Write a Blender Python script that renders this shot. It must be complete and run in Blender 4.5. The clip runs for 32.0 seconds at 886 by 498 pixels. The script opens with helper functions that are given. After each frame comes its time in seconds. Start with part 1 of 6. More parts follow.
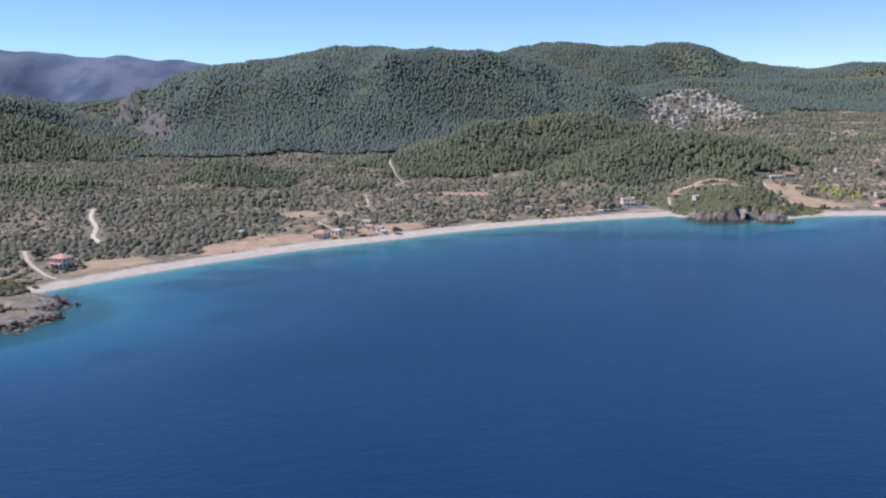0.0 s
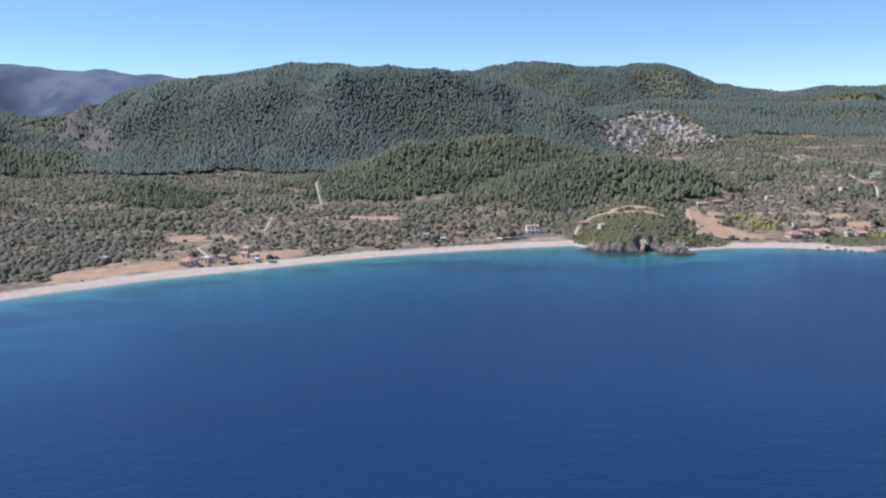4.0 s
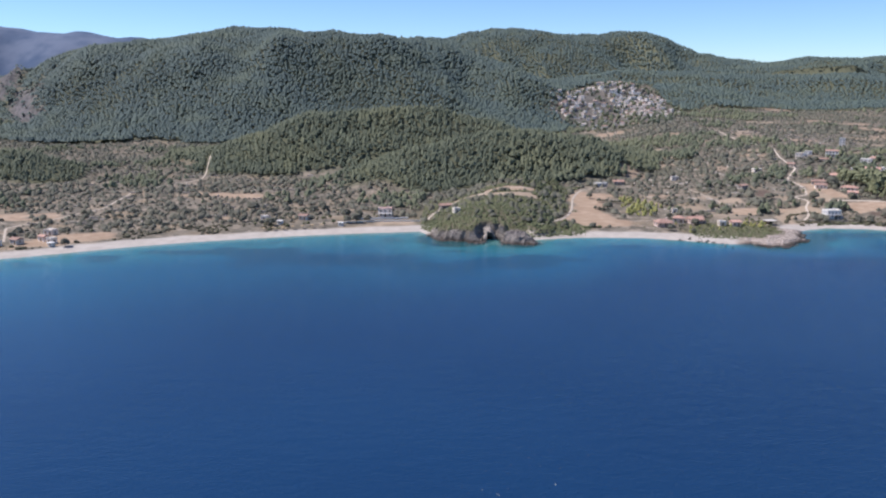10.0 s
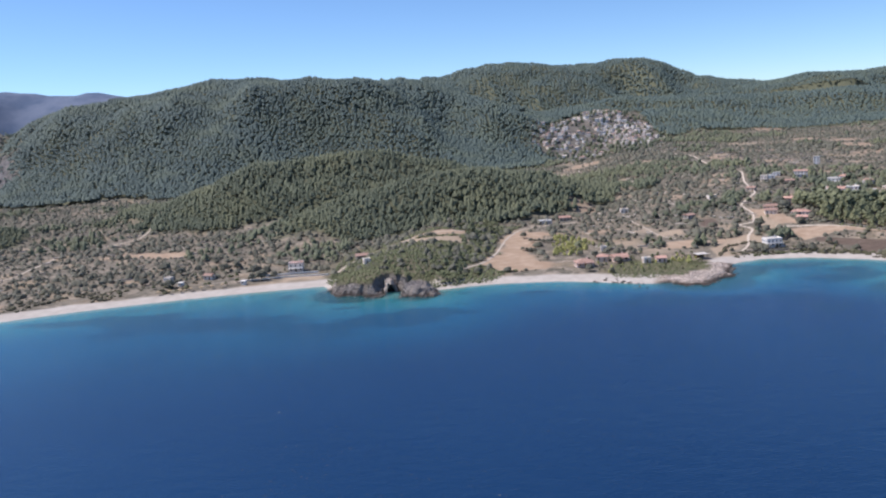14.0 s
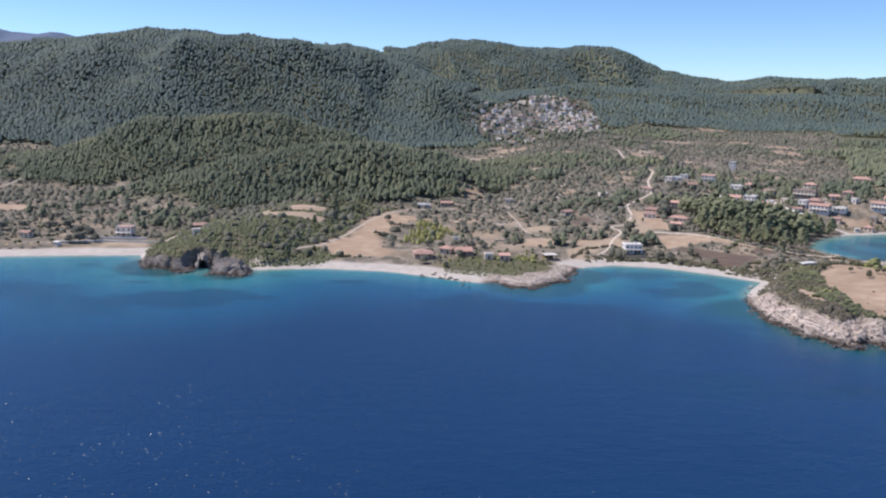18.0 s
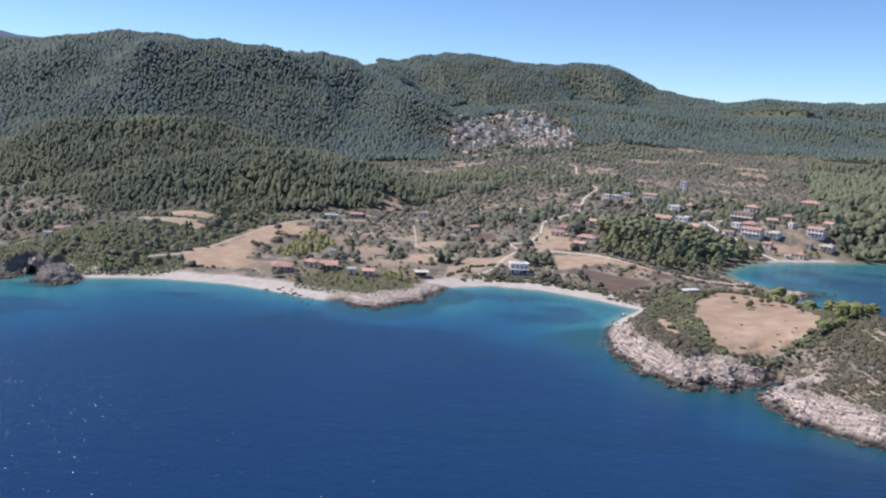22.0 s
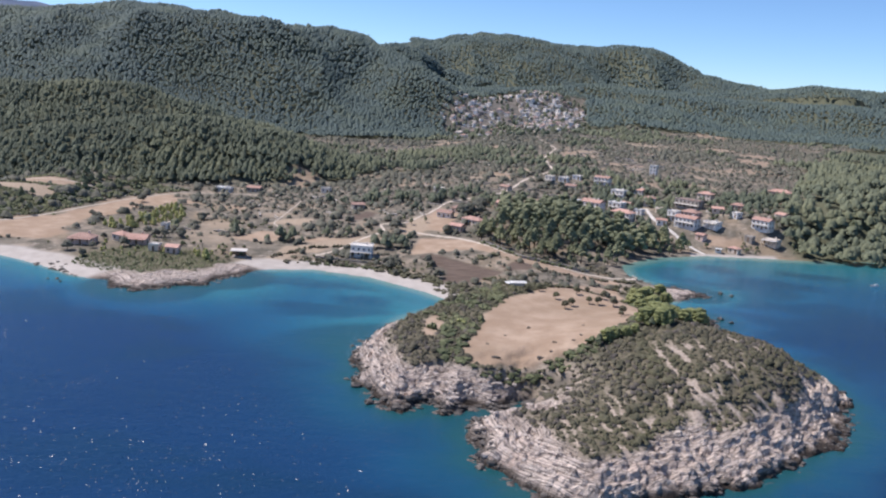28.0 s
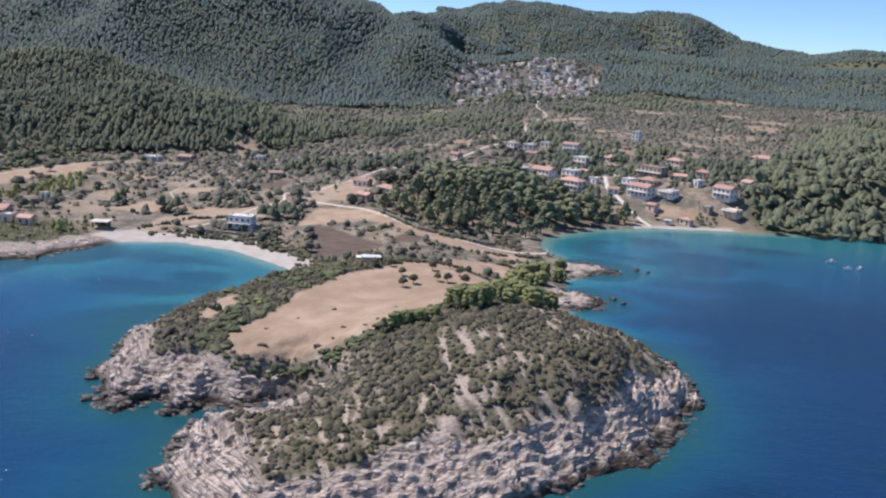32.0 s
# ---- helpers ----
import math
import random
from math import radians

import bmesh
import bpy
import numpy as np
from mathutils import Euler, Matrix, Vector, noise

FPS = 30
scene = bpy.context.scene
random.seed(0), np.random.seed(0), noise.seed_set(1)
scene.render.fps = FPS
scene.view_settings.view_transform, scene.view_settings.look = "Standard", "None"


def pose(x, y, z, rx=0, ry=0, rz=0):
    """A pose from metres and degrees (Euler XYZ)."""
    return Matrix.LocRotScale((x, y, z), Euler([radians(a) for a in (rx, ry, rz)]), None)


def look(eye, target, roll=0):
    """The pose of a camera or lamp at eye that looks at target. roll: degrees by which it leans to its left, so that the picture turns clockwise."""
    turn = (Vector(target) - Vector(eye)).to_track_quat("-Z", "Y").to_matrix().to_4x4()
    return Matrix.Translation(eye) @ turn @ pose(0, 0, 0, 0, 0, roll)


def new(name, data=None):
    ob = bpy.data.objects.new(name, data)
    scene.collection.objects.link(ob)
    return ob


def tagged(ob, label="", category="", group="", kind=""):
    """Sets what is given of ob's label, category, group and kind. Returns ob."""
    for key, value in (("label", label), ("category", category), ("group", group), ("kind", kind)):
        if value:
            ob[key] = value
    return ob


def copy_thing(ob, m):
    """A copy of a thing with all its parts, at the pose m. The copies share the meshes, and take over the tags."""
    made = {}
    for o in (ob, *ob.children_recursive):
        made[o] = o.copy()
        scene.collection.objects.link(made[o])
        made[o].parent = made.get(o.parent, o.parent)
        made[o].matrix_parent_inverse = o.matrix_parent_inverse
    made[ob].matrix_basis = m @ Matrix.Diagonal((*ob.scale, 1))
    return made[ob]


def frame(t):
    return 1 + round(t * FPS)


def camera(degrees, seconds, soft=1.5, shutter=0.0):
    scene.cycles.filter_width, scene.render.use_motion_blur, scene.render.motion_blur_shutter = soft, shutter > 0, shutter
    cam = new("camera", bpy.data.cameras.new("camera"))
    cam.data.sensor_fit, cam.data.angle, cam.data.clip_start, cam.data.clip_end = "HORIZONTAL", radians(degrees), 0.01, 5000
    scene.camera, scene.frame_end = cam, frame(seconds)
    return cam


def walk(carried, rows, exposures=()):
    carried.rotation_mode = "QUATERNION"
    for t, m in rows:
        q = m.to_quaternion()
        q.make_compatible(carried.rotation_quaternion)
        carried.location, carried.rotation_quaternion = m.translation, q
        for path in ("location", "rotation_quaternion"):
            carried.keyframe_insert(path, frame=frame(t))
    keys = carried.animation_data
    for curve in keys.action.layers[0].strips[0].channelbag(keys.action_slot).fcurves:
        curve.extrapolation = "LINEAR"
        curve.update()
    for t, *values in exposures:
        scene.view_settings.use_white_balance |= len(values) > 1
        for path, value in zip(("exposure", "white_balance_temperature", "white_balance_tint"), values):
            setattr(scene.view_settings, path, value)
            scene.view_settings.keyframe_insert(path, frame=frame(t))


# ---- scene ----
cam = camera(56.2, 32.0, soft=2.2)
METRES, EYE, TILT, LEAN, TURN = 640.0, 87.3, -10.48, 1.65, 0.0
ROWS = [
    (0.0, 0.0, 0.0, 0.0, 0.0, 0.0, -0.0),
    (0.5, 0.0141, 0.0056, 0.0013, 0.03, 0.75, -0.07),
    (1.0, 0.0272, 0.0116, 0.0033, 0.09, 1.49, -0.16),
    (1.5, 0.0416, 0.0174, 0.0046, 0.15, 2.04, -0.25),
    (2.0, 0.0556, 0.0238, 0.0063, 0.08, 2.32, -0.28),
    (2.5, 0.0692, 0.0295, 0.008, -0.05, 2.4, -0.31),
    (3.0, 0.0832, 0.0354, 0.0093, -0.12, 2.23, -0.37),
    (3.5, 0.0972, 0.042, 0.0114, -0.21, 1.76, -0.47),
    (5.5, 0.1543, 0.0651, 0.0182, -0.55, -0.26, -1.29),
    (6.0, 0.1684, 0.0723, 0.0203, -0.58, -0.42, -1.32),
    (6.5, 0.1822, 0.0779, 0.0215, -0.52, -0.51, -1.24),
    (7.0, 0.1965, 0.084, 0.0232, -0.32, -0.58, -1.15),
    (7.5, 0.2089, 0.0902, 0.025, -0.21, -0.67, -1.02),
    (8.0, 0.2241, 0.0971, 0.027, -0.08, -0.76, -1.01),
    (8.5, 0.2368, 0.103, 0.0287, 0.05, -0.86, -1.12),
    (9.0, 0.252, 0.1098, 0.0304, 0.23, -0.96, -1.24),
    (9.5, 0.2645, 0.1161, 0.0323, 0.32, -1.03, -1.36),
    (10.0, 0.2796, 0.1236, 0.0344, 0.41, -1.04, -1.47),
    (10.5, 0.2937, 0.1298, 0.0359, 0.54, -0.96, -1.41),
    (11.0, 0.3076, 0.136, 0.0381, 0.71, -0.79, -1.19),
    (11.5, 0.3217, 0.1425, 0.0397, 0.89, -0.48, -0.75),
    (12.0, 0.3347, 0.1497, 0.0415, 1.06, -0.01, -0.32),
    (12.5, 0.3493, 0.1558, 0.0429, 1.72, 0.52, 0.16),
    (13.0, 0.3632, 0.1621, 0.0447, 2.38, 1.03, 0.74),
    (13.5, 0.3781, 0.1691, 0.0457, 2.77, 1.42, 1.31),
    (14.0, 0.3918, 0.1761, 0.0472, 2.66, 1.48, 1.69),
    (14.5, 0.4065, 0.183, 0.0476, 2.29, 1.23, 1.7),
    (16.5, 0.4658, 0.2118, 0.053, 1.8, -1.36, -0.87),
    (17.0, 0.4802, 0.2191, 0.0545, 1.75, -1.34, -1.69),
    (17.5, 0.4937, 0.2262, 0.0555, 1.6, -0.99, -2.41),
    (18.0, 0.5092, 0.2343, 0.0574, 0.99, -0.22, -3.16),
    (18.5, 0.5226, 0.2403, 0.0576, 0.32, 0.77, -3.67),
    (19.0, 0.538, 0.2477, 0.0585, -0.24, 1.66, -4.11),
    (19.5, 0.5522, 0.255, 0.0595, -0.36, 2.12, -4.41),
    (20.0, 0.5665, 0.2629, 0.061, 0.01, 2.17, -4.6),
    (20.5, 0.5808, 0.2702, 0.062, 0.6, 1.9, -4.77),
    (21.0, 0.595, 0.2776, 0.0632, 1.29, 1.46, -4.86),
    (21.5, 0.6091, 0.2853, 0.064, 1.78, 1.08, -4.91),
    (22.0, 0.6232, 0.2931, 0.0647, 2.06, 0.81, -5.01),
    (22.5, 0.6369, 0.3009, 0.0659, 2.25, 0.65, -5.14),
    (23.0, 0.6506, 0.3085, 0.0669, 2.56, 0.57, -5.28),
    (23.5, 0.6644, 0.3169, 0.0682, 2.9, 0.5, -5.52),
    (24.0, 0.6781, 0.3248, 0.0689, 3.15, 0.48, -5.82),
    (24.5, 0.6915, 0.3327, 0.0701, 3.44, 0.39, -6.11),
    (25.0, 0.7048, 0.3409, 0.0712, 3.8, 0.25, -6.34),
    (25.5, 0.7183, 0.3488, 0.0724, 4.28, 0.09, -6.47),
    (27.5, 0.7696, 0.3831, 0.0771, 6.38, -0.38, -6.93),
    (28.0, 0.782, 0.3918, 0.0783, 6.86, -0.62, -7.04),
    (28.5, 0.7935, 0.3997, 0.0795, 7.29, -1.02, -7.11),
    (29.0, 0.8068, 0.4093, 0.0806, 7.75, -1.53, -7.15),
    (29.5, 0.8177, 0.4177, 0.0817, 8.12, -1.93, -7.18),
    (30.0, 0.8304, 0.4275, 0.083, 8.65, -2.36, -7.2),
    (30.5, 0.8424, 0.4366, 0.0841, 9.21, -2.6, -7.2),
    (31.0, 0.8538, 0.446, 0.0853, 9.68, -2.76, -7.13),
    (31.5, 0.8652, 0.4554, 0.0863, 10.12, -2.81, -7.03),
    (32.0, 0.8766, 0.4649, 0.0872, 10.59, -2.77, -6.93),
]
walk(cam, [(t, pose(0, 0, EYE, TILT, LEAN, TURN) @ pose(METRES * x, METRES * y, METRES * z, 90 + pitch, roll, yaw)) for t, x, y, z, yaw, pitch, roll in ROWS],
     [(0.0, 0.76, 6250, 16), (32.0, 0.76, 6250, 16)])

# ---- light ----
SUN_LEFT, SUN_UP = 80.0, 54.0      # degrees left of north (+y), and above the horizon
world = bpy.data.worlds.new("sky")
scene.world = world
world.use_nodes = True
wn = world.node_tree
sky = wn.nodes.new("ShaderNodeTexSky")
sky.sky_type, sky.sun_disc = "NISHITA", False
sky.sun_elevation, sky.sun_rotation = radians(SUN_UP), radians(-SUN_LEFT)
sky.altitude, sky.air_density, sky.dust_density, sky.ozone_density = 1200, 0.8, 0.0, 4.0
tint = wn.nodes.new("ShaderNodeMix")
tint.data_type, tint.blend_type = "RGBA", "MULTIPLY"
tint.inputs["Factor"].default_value, tint.inputs["B"].default_value = 1.0, (0.80, 0.93, 1.01, 1)
wn.links.new(sky.outputs[0], tint.inputs["A"])
wn.links.new(tint.outputs["Result"], wn.nodes["Background"].inputs[0])
wn.nodes["Background"].inputs[1].default_value = 0.085
lamp = bpy.data.lights.new("sun", "SUN")
lamp.energy, lamp.angle, lamp.color = 3.4, radians(0.55), (1.0, 0.94, 0.86)
sun = new("sun", lamp)
sun.matrix_world = look((0, 0, 500), (math.sin(radians(SUN_LEFT)) * 500, -math.cos(radians(SUN_LEFT)) * 500, 500 - 500 * math.tan(radians(SUN_UP))))


# ---- noise and shapes of the land ----
def lattice(ix, iy, seed):
    h = (ix * 374761393 + iy * 668265263 + seed * 982451653) & 0xFFFFFFFF
    h = ((h ^ (h >> 13)) * 1274126177) & 0xFFFFFFFF
    return ((h ^ (h >> 16)) & 0xFFFF) / 65535.0


def smooth(a, b, v):
    u = np.clip((v - a) / (b - a), 0, 1)
    return u * u * (3 - 2 * u)


def value_noise(x, y, seed=0):
    fx, fy = np.floor(x), np.floor(y)
    ix, iy, u, v = fx.astype(np.int64), fy.astype(np.int64), x - fx, y - fy
    u, v = u * u * (3 - 2 * u), v * v * (3 - 2 * v)
    a, b = lattice(ix, iy, seed), lattice(ix + 1, iy, seed)
    c, d = lattice(ix, iy + 1, seed), lattice(ix + 1, iy + 1, seed)
    return (a * (1 - u) + b * u) * (1 - v) + (c * (1 - u) + d * u) * v


def fbm(x, y, size, octaves=4, seed=0):
    """Cloudy noise of about -1 to 1 whose largest lumps are size metres."""
    total, weight, norm = 0.0, 1.0, 0.0
    for k in range(octaves):
        total = total + weight * (value_noise(x / size + 17.3 * k, y / size - 9.1 * k, seed + k) * 2 - 1)
        norm += weight
        weight, size = weight * 0.5, size * 0.5
    return total / norm * 1.5


# The coast from west to east, stretch by stretch.
COAST_WEST = [(-4800, -60), (-1500, 80), (-420, 235), (-240, 296), (-182, 319), (-170, 317), (-168, 330), (-161, 338), (-172, 350), (-167, 360), (-181, 372)]
BAY_BEACH = [(-195, 388), (-171, 413), (-149, 434), (-124, 455), (-96, 474), (-65, 491), (-32, 510), (3, 529), (41, 546), (81, 559), (120, 567), (158, 573)]
CAVE_CAPE = [(164, 560), (166, 551), (173, 544), (181, 540), (192, 535), (196, 536), (197, 546), (203, 550), (206, 545), (207, 534), (213, 529), (220, 530), (225, 536), (226, 546)]
SMALL_BEACH = [(241, 550), (258, 553), (287, 551), (310, 542), (327, 532), (341, 530)]
LOW_CAPE = [(347, 522), (359, 521), (368, 533), (377, 541), (383, 562)]
COVE_BEACH = [(389, 573), (405, 580), (430, 577), (455, 561), (470, 549)]
HEADLAND = [(456, 524), (448, 497), (447, 488), (449, 477), (453, 465), (457, 453), (462, 445), (468, 443), (472, 447), (476, 450), (480, 445), (484, 446), (486, 450), (491, 450), (496, 454), (501, 460)]
ISLET = [(497, 450), (490, 444), (487, 440), (488, 432), (491, 426), (489, 420), (495, 413), (507, 404), (516, 402), (526, 410), (543, 422), (557, 434), (571, 450), (580, 466), (585, 484), (585, 498), (581, 512), (574, 523), (564, 530), (554, 540)]
EAST_ROCKS = [(553, 550), (563, 556), (564, 565), (551, 572), (550, 586), (566, 603), (569, 610), (548, 616), (539, 631)]
EAST_BAY = [(537, 653), (555, 681), (584, 704), (612, 712), (641, 718), (694, 739), (780, 758), (920, 745), (1500, 640), (4800, 200)]
COAST = COAST_WEST + BAY_BEACH + CAVE_CAPE + SMALL_BEACH + LOW_CAPE + COVE_BEACH + HEADLAND + ISLET + EAST_ROCKS + EAST_BAY
LAND = np.array(COAST + [(4800, 5200), (-4800, 5200)], float)


def ring_distance(x, y, ring):
    """Distance to a closed ring, positive inside."""
    best = np.full(x.shape, 1e18)
    inside = np.zeros(x.shape, bool)
    for (ax, ay), (bx, by) in zip(ring, np.roll(ring, -1, 0)):
        ex, ey = bx - ax, by - ay
        u = np.clip(((x - ax) * ex + (y - ay) * ey) / (ex * ex + ey * ey), 0, 1)
        best = np.minimum(best, (x - ax - u * ex) ** 2 + (y - ay - u * ey) ** 2)
        if ay != by:
            inside ^= ((ay > y) != (by > y)) & (x < ex * (y - ay) / ey + ax)
    return np.where(inside, 1, -1) * np.sqrt(best)


# Rocky stretches: centre, reach, height of the rock behind the water's edge, width of the bare band.
ROCKY = [(-190, 335, 42, 3.5, 12), (180, 549, 20, 2.4, 4), (201, 553, 9, 8.0, 4), (216, 536, 11, 6.0, 12), (231, 562, 7, 3.5, 8), (360, 529, 21, 2.2, 16), (379, 553, 17, 2.3, 12), (462, 470, 40, 6.5, 10),
         (535, 438, 56, 7.0, 13.5), (576, 484, 40, 6.0, 6.0), (559, 562, 14, 1.3, 10), (561, 607, 15, 1.2, 11)]


def rockiness(x, y):
    zone, tall, wide, norm = np.zeros(x.shape), np.zeros(x.shape), np.zeros(x.shape), np.full(x.shape, 1e-6)
    for cx, cy, r, a, b in ROCKY:
        w = smooth(1.35, 0.75, np.hypot(x - cx, y - cy) / r)
        zone, tall, wide, norm = np.maximum(zone, w), tall + w * a, wide + w * b, norm + w
    return zone, tall / norm, wide / norm


# Hill chains: the crest as (x, y, height), the reach to its foot, and whether pines cover it.
HILLS = []


def hill(crest, reach, wooded):
    HILLS.append((crest, reach, wooded))


hill([(-660, 1480, 50), (-590, 1500, 80), (-535, 1510, 101), (-470, 1515, 115), (-390, 1520, 138), (-316, 1520, 153), (-244, 1520, 165), (-114, 1520, 171), (22, 1545, 162), (119, 1600, 142)], 430, True)
hill([(119, 1600, 139), (160, 1780, 142), (195, 1930, 146), (225, 1990, 134), (275, 1980, 113), (322, 1950, 84), (352, 1895, 56), (366, 1850, 30), (360, 1800, 8)], 205, True)
hill([(-300, 2450, 140), (52, 2450, 160), (156, 2450, 177), (275, 2450, 207), (355, 2450, 217), (430, 2450, 203), (530, 2470, 201), (660, 2460, 209), (735, 2450, 172), (818, 2445, 146), (880, 2430, 125), (940, 2400, 108)], 600, True)
hill([(470, 2000, 88), (580, 1960, 100), (900, 1900, 84), (1300, 1800, 80)], 330, True)
hill([(960, 2260, 104), (1010, 2200, 108), (1094, 2150, 127), (1151, 2150, 100), (1262, 2150, 127), (1500, 2150, 150), (2200, 2200, 190)], 620, True)
hill([(-70, 960, 16), (-10, 925, 33), (45, 908, 53), (100, 902, 61), (150, 902, 60), (200, 895, 47), (240, 905, 36)], 116, True)
hill([(120, 770, 18), (150, 805, 30), (190, 828, 37), (240, 834, 40), (295, 848, 33), (345, 885, 14)], 86, True)
hill([(-1100, 1180, 120), (-606, 1180, 70), (-560, 1180, 55), (-521, 1180, 40), (-483, 1180, 24), (-440, 1180, 5)], 130, True)
hill([(-900, 1330, 130), (-683, 1330, 96), (-631, 1330, 86), (-588, 1330, 65), (-546, 1330, 40), (-499, 1330, 8)], 100, True)
hill([(-1700, 2200, 150), (-1170, 2250, 114), (-1080, 2250, 97), (-1006, 2250, 84), (-945, 2250, 86), (-880, 2250, 94), (-500, 2350, 120)], 420, True)
hill([(-3600, 3700, 430), (-1865, 3600, 326), (-1723, 3600, 310), (-1629, 3600, 282), (-1390, 3600, 292), (-1273, 3600, 268), (-1176, 3600, 266), (-964, 3600, 205), (-700, 3600, 140), (1500, 3700, 100)], 800, False)
hill([(-225, 835, 23), (-180, 820, 18)], 62, True)
hill([(196, 566, 10), (203, 600, 13), (214, 650, 12), (226, 715, 14)], 60, False)
hill([(470, 690, 9), (528, 692, 12), (548, 668, 8)], 62, False)
hill([(640, 800, 20), (760, 860, 42), (950, 900, 62)], 150, False)
hill([(400, 1650, 72), (480, 1670, 80), (560, 1650, 70)], 330, False)
hill([(-440, 640, 28), (-340, 640, 17), (-265, 595, 10)], 110, False)
hill([(-520, 770, 34), (-400, 755, 22), (-310, 738, 14)], 62, True)


def hills(x, y):
    """Height of the hills over the plain, of the wooded ones alone, and how near to a crest the land lies."""
    every, wooded, share, best = np.zeros(x.shape), np.zeros(x.shape), np.zeros(x.shape), np.zeros(x.shape)
    wx, wy = x + 22 * fbm(x, y, 210, 2, 5), y + 22 * fbm(x, y, 210, 2, 6)
    for crest, reach, pines in HILLS:
        top = np.zeros(x.shape)
        bend = min(1.0, reach / 300)
        px, py = x + (wx - x) * bend, y + (wy - y) * bend
        for (ax, ay, ah), (bx, by, bh) in zip(crest, crest[1:]):
            ex, ey = bx - ax, by - ay
            u = np.clip(((px - ax) * ex + (py - ay) * ey) / (ex * ex + ey * ey), 0, 1)
            d = np.hypot(px - ax - u * ex, py - ay - u * ey) / reach
            bell = (0.5 + 0.5 * np.cos(np.pi * np.clip(d, 0, 1))) ** 0.9
            here = (ah + u * (bh - ah)) * bell
            share = np.where(here > best, bell, share)
            best, top = np.maximum(best, here), np.maximum(top, here)
        every = (every ** 7 + top ** 7) ** (1 / 7)
        if pines:
            wooded = np.maximum(wooded, top)
    return every, wooded, share


GORGE = [(-385, 1130, 16), (-440, 1235, 26), (-520, 1340, 45), (-660, 1450, 70), (-950, 1600, 95)]


def gorge(x, y):
    """The gorge's walls over its floor: the height that the land may have, and the distance from its bed."""
    lid, near = np.full(x.shape, 1e3), np.full(x.shape, 1e3)
    for (ax, ay, az), (bx, by, bz) in zip(GORGE, GORGE[1:]):
        ex, ey = bx - ax, by - ay
        u = np.clip(((x - ax) * ex + (y - ay) * ey) / (ex * ex + ey * ey), 0, 1)
        g = np.hypot(x - ax - u * ex, y - ay - u * ey)
        lid, near = np.minimum(lid, az + u * (bz - az) + 1.5 * np.maximum(g - 30, 0)), np.minimum(near, g)
    return lid, near


CLIFF = np.array([(-570, 1430), (-500, 1480), (-430, 1430), (-395, 1320), (-372, 1230), (-395, 1180), (-440, 1225), (-520, 1320), (-590, 1390)], float)


def cliff(x, y):
    """The dark broken rock above the gorge."""
    out = np.zeros(x.shape)
    near = (x > -650) & (x < -310) & (y > 1120) & (y < 1540)
    if near.any():
        out[near] = smooth(-12, 16, ring_distance(x[near], y[near], CLIFF) + 55 * fbm(x[near], y[near], 60, 4, 40) - 24)
    return out


